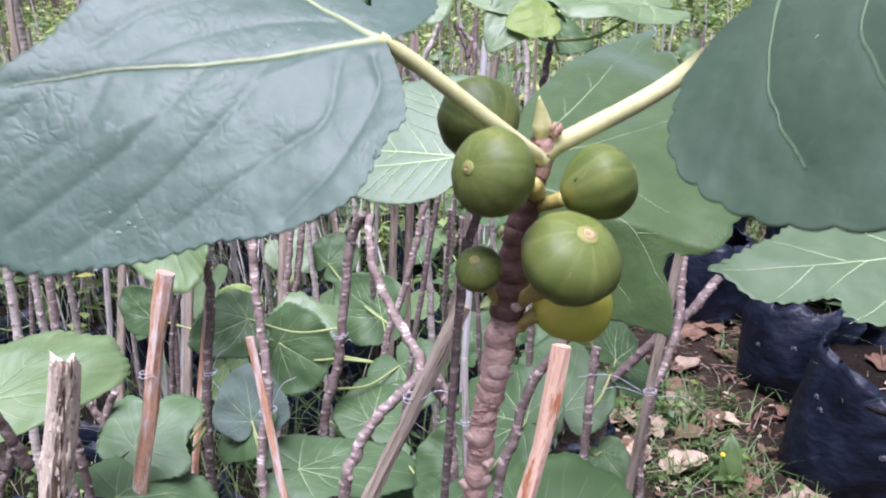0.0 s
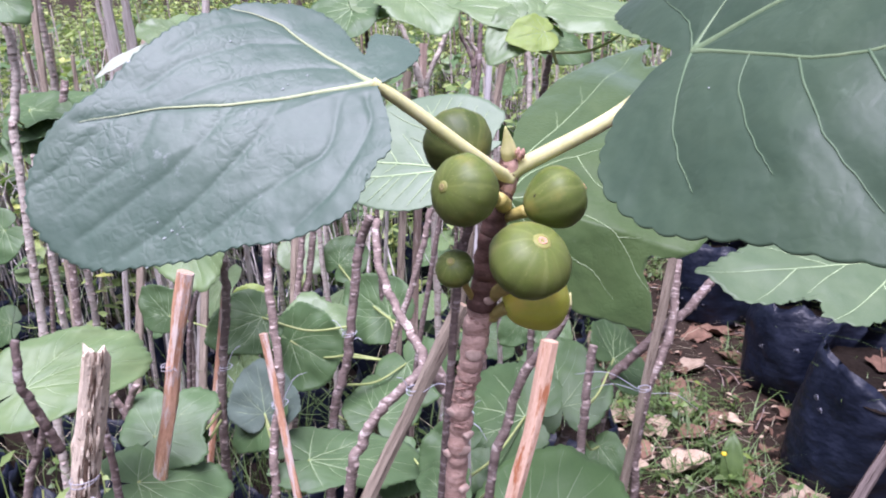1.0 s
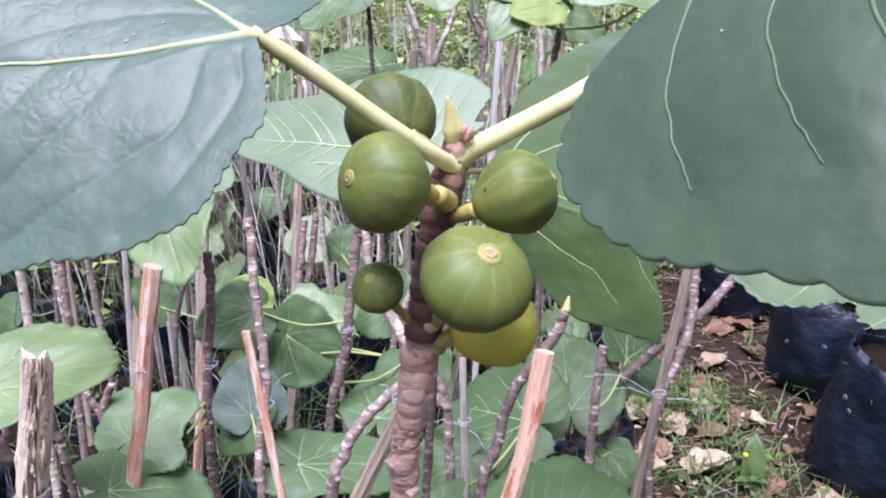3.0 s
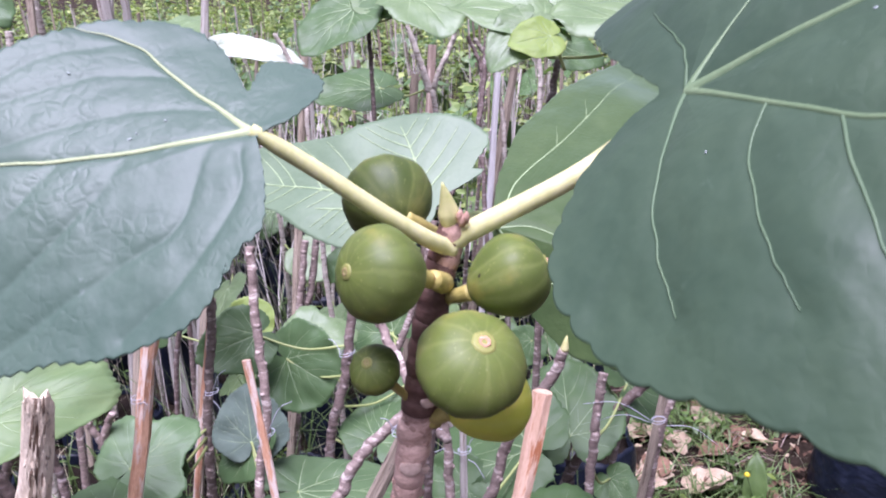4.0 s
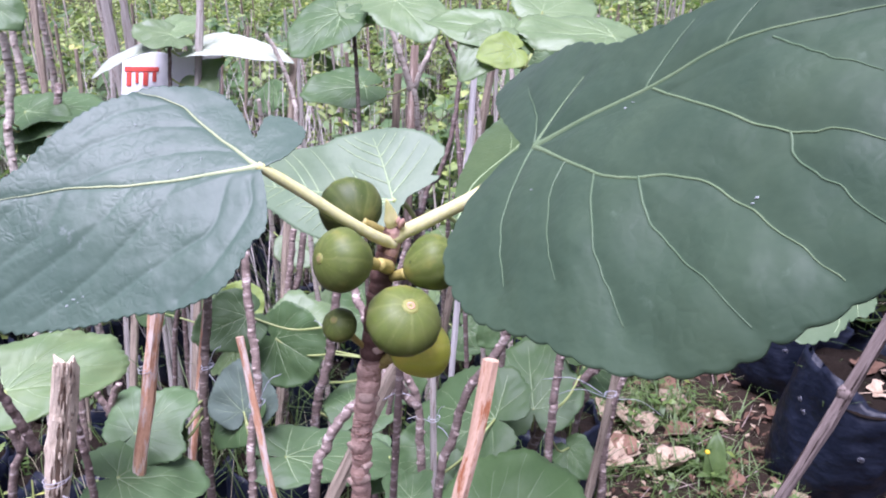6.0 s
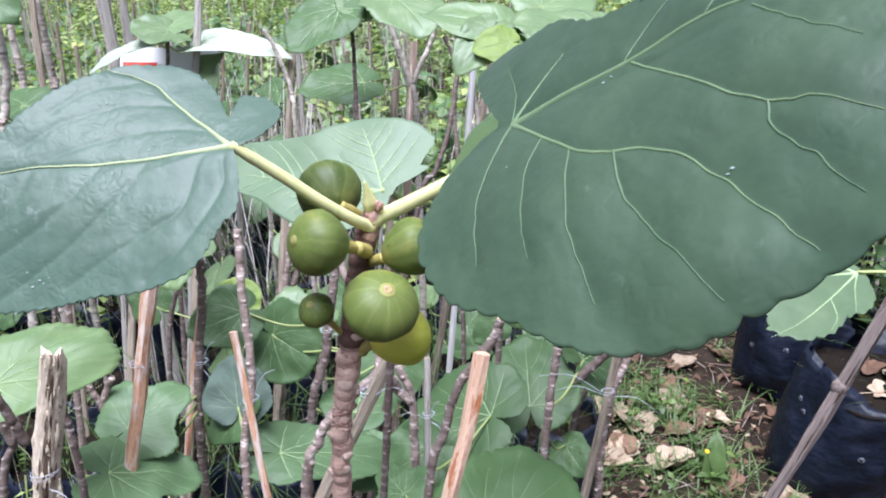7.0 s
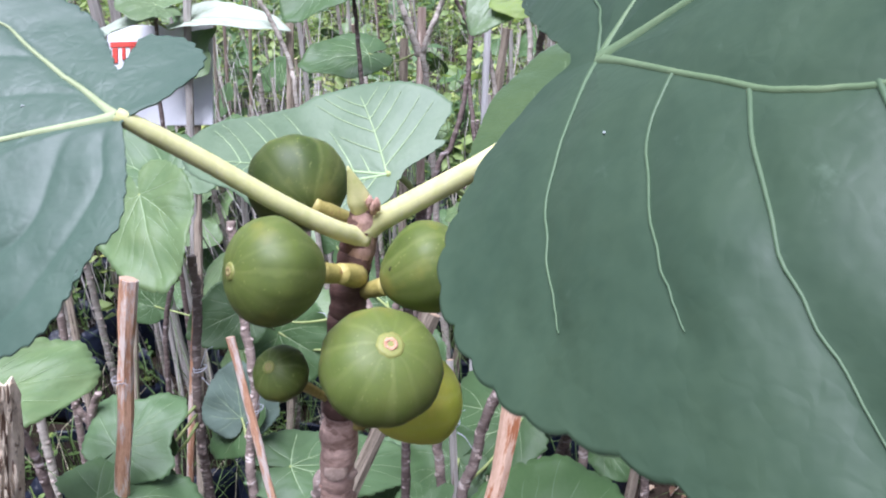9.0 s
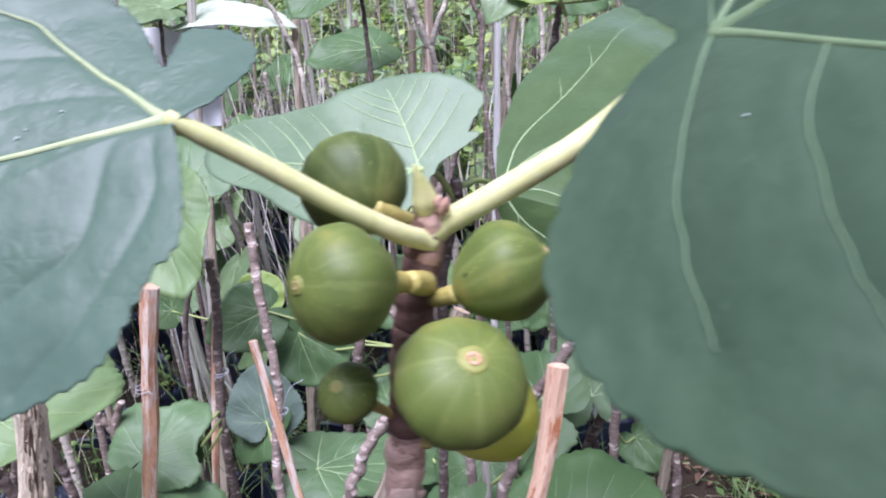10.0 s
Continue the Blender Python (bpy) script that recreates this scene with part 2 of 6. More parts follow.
TWINE = plain_material("plastic_twine_blue_white", (0.45, 0.46, 0.52), (0.66, 0.68, 0.73), 80, 0.4, 0.5, 0.0, vary=0.15)
WIRE = plain_material("twine_grey", (0.25, 0.24, 0.26), (0.45, 0.44, 0.46), 80, 0.5, 0.4, 0.0, vary=0.15)
HOLE = plain_material("drain_hole_rim", (0.04, 0.042, 0.05), (0.12, 0.12, 0.14), 300, 0.5, 0.4, 0.0, vary=0.1)
DRY_LEAF = plain_material("dry_leaf_tan", (0.2, 0.137, 0.086), (0.46, 0.37, 0.27), 28, 0.8, 0.2, 0.001, vary=0.3)
DRY_DARK = plain_material("dry_leaf_brown", (0.08, 0.045, 0.028), (0.21, 0.125, 0.085), 28, 0.8, 0.2, 0.001, vary=0.3)
GRASS = plain_material("grass_green", (0.035, 0.072, 0.018), (0.12, 0.18, 0.05), 30, 0.5, 0.4, 0.0)
STRAW = plain_material("grass_straw", (0.2, 0.18, 0.11), (0.42, 0.38, 0.26), 30, 0.6, 0.3, 0.0)
STALK = plain_material("stalk_bleached", (0.26, 0.22, 0.19), (0.72, 0.68, 0.64), 6, 0.7, 0.2, 0.0)
WEED = leaf_material("weed_leaf", (0.224, 0.307, 0.118), (0.543, 0.625, 0.330), (0.46, 0.48, 0.26), rough=0.5, through_light=0.35, glow=(0.3, 0.45, 0.08), island=True)
PATH_WEED = leaf_material("path_weed_leaf", (0.06, 0.11, 0.035), (0.13, 0.2, 0.07), (0.2, 0.26, 0.1), rough=0.5, through_light=0.25, island=True)
SPECK = plain_material("dried_white_speck", (0.2, 0.25, 0.23), (0.38, 0.42, 0.4), 900, 0.7, 0.2, 0.0, vary=0.0)
SIGN_WHITE = plain_material("sign_white_board", (0.76, 0.77, 0.79), (0.87, 0.88, 0.89), 8, 0.5, 0.4, 0.0, vary=0.0)
SIGN_RED = plain_material("sign_red_paint", (0.52, 0.05, 0.035), (0.66, 0.09, 0.06), 20, 0.5, 0.4, 0.0, vary=0.0)
FLOWER = plain_material("flower_yellow", (0.7, 0.5, 0.02), (0.8, 0.6, 0.05), 90, 0.5, 0.3, 0.0)


def fig_material(name, dark, light, rib, blotch):
    m, n, l, b = material(name, 0.5, 0.3)
    vec = coords(n, l)
    sep, at, wave = n.new("ShaderNodeSeparateXYZ"), n.new("ShaderNodeMath"), n.new("ShaderNodeMath")
    l.new(vec, sep.inputs[0])
    at.operation = "ARCTAN2"
    l.new(sep.outputs["Y"], at.inputs[0])
    l.new(sep.outputs["X"], at.inputs[1])
    wob = n.new("ShaderNodeMath")
    wob.operation = "MULTIPLY_ADD"
    l.new(noise_at(n, l, vec, 70, 3), wob.inputs[0])
    wob.inputs[1].default_value = 0.5
    l.new(at.outputs[0], wob.inputs[2])
    wave.operation = "MULTIPLY"
    l.new(wob.outputs[0], wave.inputs[0])
    wave.inputs[1].default_value = 11.0
    cos = n.new("ShaderNodeMath")
    cos.operation = "COSINE"
    l.new(wave.outputs[0], cos.inputs[0])
    line = ramp(n, l, cos.outputs[0], [(0.5, (0, 0, 0)), (1.0, (0.26, 0.26, 0.26))])
    col = ramp(n, l, noise_at(n, l, vec, 45, 4), [(0.32, dark), (0.68, light)])
    col = mixed(n, l, line, col, rib)
    few = n.new("ShaderNodeMath")
    few.operation = "MULTIPLY"
    l.new(wob.outputs[0], few.inputs[0])
    few.inputs[1].default_value = 3.0
    broad = n.new("ShaderNodeMath")
    broad.operation = "SINE"
    l.new(few.outputs[0], broad.inputs[0])
    col = mixed(n, l, ramp(n, l, broad.outputs[0], [(0.2, (0.45, 0.45, 0.45)), (0.7, (0, 0, 0))]), col, dark)
    fleck = ramp(n, l, noise_at(n, l, vec, 750, 2), [(0.66, (0, 0, 0)), (0.74, (0.6, 0.6, 0.6))])
    col = mixed(n, l, fleck, col, rib)
    dirt = ramp(n, l, noise_at(n, l, vec, 240, 2), [(0.74, (0, 0, 0)), (0.77, (1, 1, 1))])
    col = mixed(n, l, dirt, col, (0.03, 0.025, 0.012))
    patch = ramp(n, l, noise_at(n, l, vec, 55, 3), [(0.6, (0, 0, 0)), (0.75, (0.7, 0.7, 0.7))])
    col = mixed(n, l, patch, col, blotch)
    l.new(col, b.inputs["Base Color"])
    bumped(n, l, b, noise_at(n, l, vec, 500, 3), 0.2, 0.0003)
    b.inputs["Subsurface Weight"].default_value = 0.5
    b.inputs["Subsurface Radius"].default_value = (0.011, 0.015, 0.005)
    return m


FIG_PALE = fig_material("fig_skin_olive", (0.1, 0.138, 0.028), (0.172, 0.205, 0.05), (0.26, 0.29, 0.1), (0.24, 0.225, 0.055))
FIG_GREEN = fig_material("fig_skin_green", (0.08, 0.114, 0.022), (0.155, 0.19, 0.046), (0.24, 0.27, 0.09), (0.24, 0.225, 0.05))
FIG_DARK = fig_material("fig_skin_dark", (0.05, 0.078, 0.016), (0.125, 0.15, 0.038), (0.22, 0.25, 0.085), (0.19, 0.2, 0.06))
FIG_YELLOW = fig_material("fig_skin_yellow_green", (0.42, 0.46, 0.05), (0.7, 0.67, 0.11), (0.58, 0.6, 0.16), (0.72, 0.6, 0.11))


def bag_material():
    m, n, l, b = material("black_polythene", 0.46, 0.27)
    vec = coords(n, l)
    film = noise_at(n, l, vec, 14, 7, 0.7)
    col = mixed(n, l, ramp(n, l, film, [(0.45, (0, 0, 0)), (0.8, (0.8, 0.8, 0.8))]), (0.006, 0.009, 0.018), (0.022, 0.028, 0.048))
    dust = ramp(n, l, noise_at(n, l, vec, 70, 6, 0.8), [(0.68, (0, 0, 0)), (0.82, (0.5, 0.5, 0.5))])
    col = mixed(n, l, dust, col, (0.08, 0.07, 0.06))
    rub = ramp(n, l, noise_at(n, l, coords(n, l, (7, 7, 60)), 2.2, 5, 0.75), [(0.66, (0, 0, 0)), (0.74, (0.45, 0.45, 0.45))])
    col = mixed(n, l, rub, col, (0.075, 0.08, 0.1))
    l.new(col, b.inputs["Base Color"])
    st = coords(n, l, (1, 1, 1.6))
    first = bumped(n, l, b, noise_at(n, l, st, 9, 3, 0.5), 0.55, 0.03)
    bumped(n, l, b, noise_at(n, l, vec, 45, 4), 0.25, 0.004, first)
    return m


BAG = bag_material()


def soil_material(name, gain):
    m, n, l, b = material(name, 0.92, 0.15)
    vec = coords(n, l)
    col = ramp(n, l, noise_at(n, l, vec, 9, 8, 0.7), [(0.25, (0.012, 0.008, 0.005)), (0.5, (0.026, 0.0175, 0.0115)), (0.75, (0.058, 0.041, 0.029))])
    col = mixed(n, l, 0.4, col, ramp(n, l, noise_at(n, l, vec, 140, 5, 0.7), [(0.3, (0.012, 0.008, 0.005)), (0.75, (0.075, 0.054, 0.04))]))
    col = mixed(n, l, 1.0, col, (gain, gain, gain), "MULTIPLY")
    l.new(col, b.inputs["Base Color"])
    first = bumped(n, l, b, noise_at(n, l, vec, 30, 8, 0.7), 0.9, 0.02)
    bumped(n, l, b, noise_at(n, l, vec, 260, 4), 0.6, 0.003, first)
    return m


SOIL = soil_material("trodden_soil", 1.0)
BAG_WORN = plain_material("stretched_polythene", (0.1, 0.11, 0.14), (0.3, 0.31, 0.34), 120, 0.5, 0.4, 0.0, vary=0.1)
# Soil colour darkened to carry the shade inside bags and between the plants.
BAG_SOIL = soil_material("potting_soil_shaded", 0.42)


# ---- mesh helpers ----
def mesh_from(name, verts, faces, mats, smooth=True, slots=None):
    me = bpy.data.meshes.new(name)
    me.from_pydata([tuple(v) for v in verts], [], faces)
    for m in mats:
        me.materials.append(m)
    me.polygons.foreach_set("use_smooth", [smooth] * len(me.polygons))
    if slots:
        me.polygons.foreach_set("material_index", slots)
    me.update()
    return me


def part(name, me, parent, label="", m=None):
    ob = new(name, me)
    ob.parent = parent
    if m is not None:
        ob.matrix_basis = m
    return tagged(ob, label) if label else ob


def thing(name, at, label, category, group="", kind=""):
    ob = new(name)
    ob.empty_display_size = 0.05
    ob.location = at
    return tagged(ob, label, category, group, kind)


def spline(points, steps):
    """Catmull-Rom points through the given ones."""
    p = [np.array(q, float) for q in points]
    p = [2 * p[0] - p[1]] + p + [2 * p[-1] - p[-2]]
    out = []
    for i in range(1, len(p) - 2):
        for k in range(steps):
            t = k / steps
            out.append(0.5 * (2 * p[i] + (p[i + 1] - p[i - 1]) * t + (2 * p[i - 1] - 5 * p[i] + 4 * p[i + 1] - p[i + 2]) * t * t
                              + (3 * p[i] - p[i - 1] - 3 * p[i + 1] + p[i + 2]) * t ** 3))
    out.append(p[-2])
    return np.array(out)


def tube(path, radii, sides=8, flat=1.0, cap=True, twist=0.0, jitter=0.0, rnd=None):
    """Rings of vertices round a path; flat squeezes the section."""
    path = np.asarray(path, float)
    n = len(path)
    tang = np.gradient(path, axis=0)
    tang /= np.linalg.norm(tang, axis=1)[:, None] + 1e-12
    side = np.cross(tang[0], (0, 0, 1) if abs(tang[0][2]) < 0.8 else (0, 1, 0))
    verts, faces = [], []
    for i in range(n):
        side = side - tang[i] * (side @ tang[i])
        side /= np.linalg.norm(side)
        up = np.cross(tang[i], side)
        for k in range(sides):
            a = 2 * math.pi * k / sides + twist * i
            r = radii[i] * (1 + (rnd.uniform(-jitter, jitter) if rnd else 0))
            verts.append(path[i] + side * math.cos(a) * r + up * math.sin(a) * r * flat)
    for i in range(n - 1):
        for k in range(sides):
            a, b = i * sides + k, i * sides + (k + 1) % sides
            faces.append((a, b, b + sides, a + sides))
    if cap:
        faces.append(tuple(range(sides - 1, -1, -1)))
        faces.append(tuple((n - 1) * sides + k for k in range(sides)))
    return verts, faces


def joined(*pieces):
    verts, faces = [], []
    for v, f in pieces:
        o = len(verts)
        verts += list(v)
        faces += [tuple(i + o for i in q) for q in f]
    return verts, faces


def stem_mesh(name, points, r0, r1, mat, seed, knots=0.0155, swell=0.11, sides=12, step=0.0028, lumps=0.08, buds=0.8, ring_mat=None, pad=0.62, profile=None):
    """A woody shoot: ringed nodes at uneven steps, each with a rounded leaf scar that stands out to one side or the other."""
    rnd = random.Random(seed)
    rough = spline(points, 12)
    for axis, shift in ((0, 1.0), (1, 6.0)):
        rough[:, axis] += [1.1 * lumps * r0 * 4 * noise.noise((k * 0.41, seed * 2.7, shift)) * min(1.0, k / 8) for k in range(len(rough))]
    seg = np.linalg.norm(np.diff(rough, axis=0), axis=1)
    dist = np.concatenate([[0], np.cumsum(seg)])
    n = max(6, int(dist[-1] / step))
    s = np.linspace(0, dist[-1], n)
    path = np.stack([np.interp(s, dist, rough[:, k]) for k in range(3)], 1)
    nodes, at = [], knots * 0.5
    while at < dist[-1]:
        nodes.append(at)
        at += np.interp(at, [0, dist[-1]], [knots * 1.2, knots * 0.8]) * rnd.uniform(0.55, 1.45)
    away = np.abs(s[:, None] - np.array(nodes)[None])
    which, near = away.argmin(1), away.min(1)
    ring = np.exp(-(near / (0.13 * knots)) ** 2)
    skirt = np.exp(-near / (0.3 * knots))
    bulge = np.array([noise.noise((float(x) * 60, seed * 1.7, 0.3)) for x in s])
    stops = profile or ((0, r0), (1, r1))
    radii = np.interp(s / dist[-1], [p[0] for p in stops], [p[1] for p in stops]) * (1 + lumps * bulge)
    sector = [rnd.uniform(0, 6.28) for _ in nodes]
    v, f = tube(path, radii, sides)
    for i in range(n):
        for k in range(sides):
            side = 0.5 + 0.5 * math.cos(2 * math.pi * k / sides - sector[which[i]])
            grow = swell * (0.45 * ring[i] * (0.25 + 0.75 * side) + 0.9 * skirt[i] * side ** 2) + rnd.uniform(-0.03, 0.03)
            v[i * sides + k] = path[i] + (v[i * sides + k] - path[i]) * (1 + grow)
    pieces = [(v, f)]
    slots = [1 if ring[q // sides] > 0.55 and rnd.random() < 0.16 else 0 for q in range((n - 1) * sides)] + [1, 1]
    turn = rnd.uniform(0, 6.28)
    for d in nodes:
        turn += 2.4 + rnd.uniform(-0.5, 0.5)
        if rnd.random() > buds:
            continue
        i = int(np.searchsorted(s, d))
        if 1 < i < n - 2:
            t = path[i + 1] - path[i - 1]
            t /= np.linalg.norm(t)
            out = np.array((math.cos(turn), math.sin(turn), 0.0))
            out -= t * (out @ t)
            out /= np.linalg.norm(out) + 1e-9
            r = radii[i] / (1 + swell)
            g = pad * r * rnd.uniform(0.7, 1.2)
            c = path[i] + out * r * 0.7
            v, f = tube([c, c + out * r * 0.32, c + out * r * 0.5, c + (out + 0.2 * t) * r * 0.56], [g * 1.15, g, g * 0.72, g * 0.3], 8)
            pieces.append((v, f))
            slots += [0] * 8 + [1] * (len(f) - 8)
    v, f = joined(*pieces)
    return mesh_from(name, v, f, [mat, ring_mat or NODE_GREY], slots=slots)


# ---- leaves ----
HEART = (1.0, 0.91, 0.79, 0.72, 0.67, 0.62, 0.57, 0.51, 0.46, 0.42, 0.37, 0.28, 0.05)
LOBED = (1.0, 0.88, 0.66, 0.6, 0.72, 0.72, 0.56, 0.5, 0.5, 0.46, 0.4, 0.3, 0.05)
ROUND = (0.92, 0.89, 0.84, 0.8, 0.76, 0.72, 0.66, 0.6, 0.55, 0.5, 0.44, 0.34, 0.06)
SLIM = (1.0, 0.82, 0.6, 0.46, 0.38, 0.34, 0.3, 0.27, 0.24, 0.2, 0.15, 0.1, 0.05)


def leaf_shape(size, radii, bend, rings=14, spokes=72, teeth=46, bite=0.02, wave=0.03, quilt=0.0012, seed=1, veins=(0, 38, -38, 80, -80, 128, -128),
               vein_width=0.0014, vein_side=6, thick=0.0005, fine=True, keep=None, side_angle=54, side_curve=0.2, inner_reach=0.6, groove=0.022, share=0.5, majors=9, course=None, scallop=False, bulge=0.0, lift=0.0006):
    """A fig leaf in its own frame: stalk at the origin, tip along x, upper side along z. radii: the rim's distance at even angles, either
    from tip to stalk (both sides alike) or all the way round. bend: (xx, yy, xy, |y|) curvature. Gives the blade and its veins."""
    r = np.array(radii, float)
    whole = len(r) > 13
    rnd = random.Random(seed)

    def rim(a):
        a = a % (2 * math.pi)
        if whole:
            p = a / (2 * math.pi) * len(r)
            i = int(p) % len(r)
            f = p - int(p)
            q = [r[(i + k) % len(r)] for k in (-1, 0, 1, 2)]
            return 0.5 * (2 * q[1] + (q[2] - q[0]) * f + (2 * q[0] - 5 * q[1] + 4 * q[2] - q[3]) * f * f + (3 * q[1] - q[0] - 3 * q[2] + q[3]) * f ** 3)
        p = min(a, 2 * math.pi - a) / math.pi * 12
        return float(np.interp(p, range(13), r))

    def height(x, y):
        u, v = x / size, y / size
        z = size * (bend[0] * u * u + bend[1] * v * v + bend[2] * u * v + bend[3] * abs(v))
        d2 = math.hypot(u, v)
        z += size * wave * d2 * noise.noise((u * 3.2 + seed, v * 3.2, 0.7 * seed))
        return z

    # vein skeleton: main veins from the stalk, side veins off them
    lines = []
    if course:
        for w, knots in course:
            way = spline([(u * size, v * size, 0.0) for u, v in knots], 9)
            wob = [0.006 * size * min(1.0, k / 6) * noise.noise((k * 0.3, seed + 10.0 * w, len(lines) * 1.7)) for k in range(len(way))]
            lines.append(([(float(p[0]) + d, float(p[1]) + d) for p, d in zip(way, wob)], vein_width * w, vein_width * 0.14))
    for order, a in enumerate(veins if not course else ()):
        ar = math.radians(a)
        reach = rim(ar) * size * 0.86
        pts = []
        curve = rnd.uniform(-0.1, 0.1) + 0.12 * (1 if a > 0 else -1 if a < 0 else 0)
        for k in range(13):
            s = k / 12
            b = ar - curve * s
            pts.append((reach * s * math.cos(b), reach * s * math.sin(b)))
        main = 1.0 if a == 0 else 0.85 if abs(a) < 60 else 0.65 if abs(a) < 100 else 0.5
        lines.append((pts, vein_width * main, vein_width * 0.22))
        count = 0 if order >= majors else vein_side if abs(a) < 60 else max(2, vein_side - 2)
        for j in range(count):
            s = (j + 0.9) / (count + 0.8)
            for sg in (1, -1):
                base = np.array(pts[int(s * 12)])
                ang = ar - curve * s + sg * math.radians(side_angle - 8 * s)
                gaps = [sg * (((o - a + 180) % 360) - 180) for o in veins if o != a]
                gap = min([g for g in gaps if g > 0] + [360])
                inner = gap < 75
                length = size * (inner_reach if inner and order else 0.75) * (1.05 - 0.75 * s)
                q = []
                if length < 0.05 * size:
                    continue
                for k in range(14):
                    w = k / 13
                    b = ang - sg * side_curve * w
                    p = base + length * w * np.array((math.cos(b), math.sin(b)))
                    at = math.degrees(math.atan2(p[1], p[0]))
                    if math.hypot(*p) > 0.95 * size * rim(math.radians(at)) or sg * (((at - a + 180) % 360) - 180) > share * gap:
                        break
                    q.append(tuple(p))
                if len(q) > 2:
                    lines.append((q, vein_width * 0.42 * (1 - 0.4 * s), vein_width * 0.14))
    lines.sort(key=lambda e: -e[1])
    seg_a = np.array([p for q, *_ in lines for p in q[:-1]])
    seg_b = np.array([p for q, *_ in lines for p in q[1:]])
    weight = np.array([w for q, w, _ in lines for _ in q[:-1]]) / vein_width

    # spokes at even steps along the rim, so that its teeth are all alike
    full = np.linspace(0, 2 * math.pi, 1441)
    edge = np.array([(rim(a) * math.cos(a), rim(a) * math.sin(a)) for a in full])
    run = np.concatenate([[0], np.cumsum(np.linalg.norm(np.diff(edge, axis=0), axis=1))])
    way = np.interp(np.linspace(0, run[-1], spokes, endpoint=False), run, full)
    tang = np.gradient(edge, axis=0)
    tang /= np.linalg.norm(tang, axis=1)[:, None] + 1e-9
    normals = [(float(np.interp(a, full, tang[:, 1])), -float(np.interp(a, full, tang[:, 0]))) for a in way]
    xy = [(0.0, 0.0)]
    for i in range(1, rings + 1):
        t = (i / rings) ** 0.85
        for k in range(spokes):
            px, py = rim(way[k]) * size * math.cos(way[k]), rim(way[k]) * size * math.sin(way[k])
            far = math.hypot(px, py)
            saw = (k * teeth / spokes + 0.25 * noise.noise((k * 0.05, seed, 5.0))) % 1.0 if teeth else 1.0
            cut = 1 - abs(math.sin(math.pi * saw)) ** 0.7 if scallop else 1 - saw / 0.3 if saw < 0.3 else (saw - 0.3) / 0.7
            depth = bite * size * (0.45 + 0.9 * abs(noise.noise((k * 0.07, seed, 1.0)))) * min(1.0, far / (0.3 * size)) * cut
            grow = 1 + 0.02 * t ** 4 * noise.noise((px / size * 5, py / size * 5, seed * 2.1))
            nx, ny = normals[k]
            xy.append((px * t * grow - nx * depth * t ** 8, py * t * grow - ny * depth * t ** 8))
    def surface(flat):
        pts = np.array(flat)
        z = np.array([height(x, y) for x, y in flat])
        if not fine:
            return z
        ab = seg_b - seg_a
        ll = (ab ** 2).sum(1) + 1e-12
        best = np.zeros(len(pts))
        for c in range(0, len(pts), 400):
            p = pts[c:c + 400, None]
            u = np.clip(((p - seg_a) * ab).sum(2) / ll, 0, 1)
            d = np.linalg.norm(p - seg_a - u[..., None] * ab, axis=2)
            best[c:c + 400] = (np.exp(-np.sqrt(d * d + (0.006 * size) ** 2) / (size * groove)) * (0.5 + 0.5 * weight)).max(1)
        puff = np.array([noise.noise((x / size * 9 + seed, y / size * 9, 3.0)) + 0.5 * noise.noise((x / size * 21, y / size * 21, seed)) for x, y in flat])
        return z - quilt * best + bulge * puff * (1 - best)

    z = surface(xy)
    n = len(xy)
    verts = [(x, y, h) for (x, y), h in zip(xy, z)]
    faces = []
    for k in range(spokes):
        faces.append((0, 1 + k, 1 + (k + 1) % spokes))
    for i in range(rings - 1):
        o = 1 + i * spokes
        for k in range(spokes):
            a, b = o + k, o + (k + 1) % spokes
            faces.append((a, a + spokes, b + spokes, b))
    low = [(x, y, h - thick) for x, y, h in verts]
    faces2 = [tuple(i + n for i in reversed(q)) for q in faces]
    rim_faces = []
    o = 1 + (rings - 1) * spokes
    for k in range(spokes):
        a, b = o + k, o + (k + 1) % spokes
        rim_faces.append((a, a + n, b + n, b))
    blade = (verts + low, faces + faces2 + rim_faces)

    ribs = []
    for q, w0, w1 in lines[:keep] if keep else lines:
        m, vv, vf = len(q), [], []
        q3 = [np.array((x, y, h)) for (x, y), h in zip(q, surface(q))]
        for i in range(m):
            t = q3[min(i + 1, m - 1)] - q3[max(i - 1, 0)]
            s = np.array((-t[1], t[0], 0.0))
            s /= np.linalg.norm(s) + 1e-9
            w = (w0 + (w1 - w0) * i / (m - 1)) * (1 + (1.3 * math.exp(-i / 1.6) if course and abs(q[0][0]) < 1e-6 else 0))
            for du, dz in ((-1, -0.5), (-0.55, 0.45), (0.55, 0.45), (1, -0.5)):
                vv.append(q3[i] + s * w * du + np.array((0, 0, w * dz * 0.8 + lift)))
        for i in range(m - 1):
            for k in range(3):
                a = 4 * i + k
                vf.append((a, a + 1, a + 5, a + 4))
        ribs.append((vv, vf))
    return blade, ribs


def frame_of(origin, tip, up):
    """A leaf's pose from its stalk end, tip and the way its upper side faces."""
    x = Vector(tip) - Vector(origin)
    x.normalize()
    z = Vector(up) - x * Vector(up).dot(x)
    z.normalize()
    y = z.cross(x)
    return Matrix.Translation(origin) @ Matrix((x, y, z)).transposed().to_4x4()


SHAPES = {}


def outline(*pairs):
    """Rim distances at even angles through the given (degrees, distance) pairs."""
    deg, far = [p[0] for p in pairs], [p[1] for p in pairs]
    return tuple(float(q) for q in np.interp(np.arange(0, 360, 2.5), deg, far, period=360))


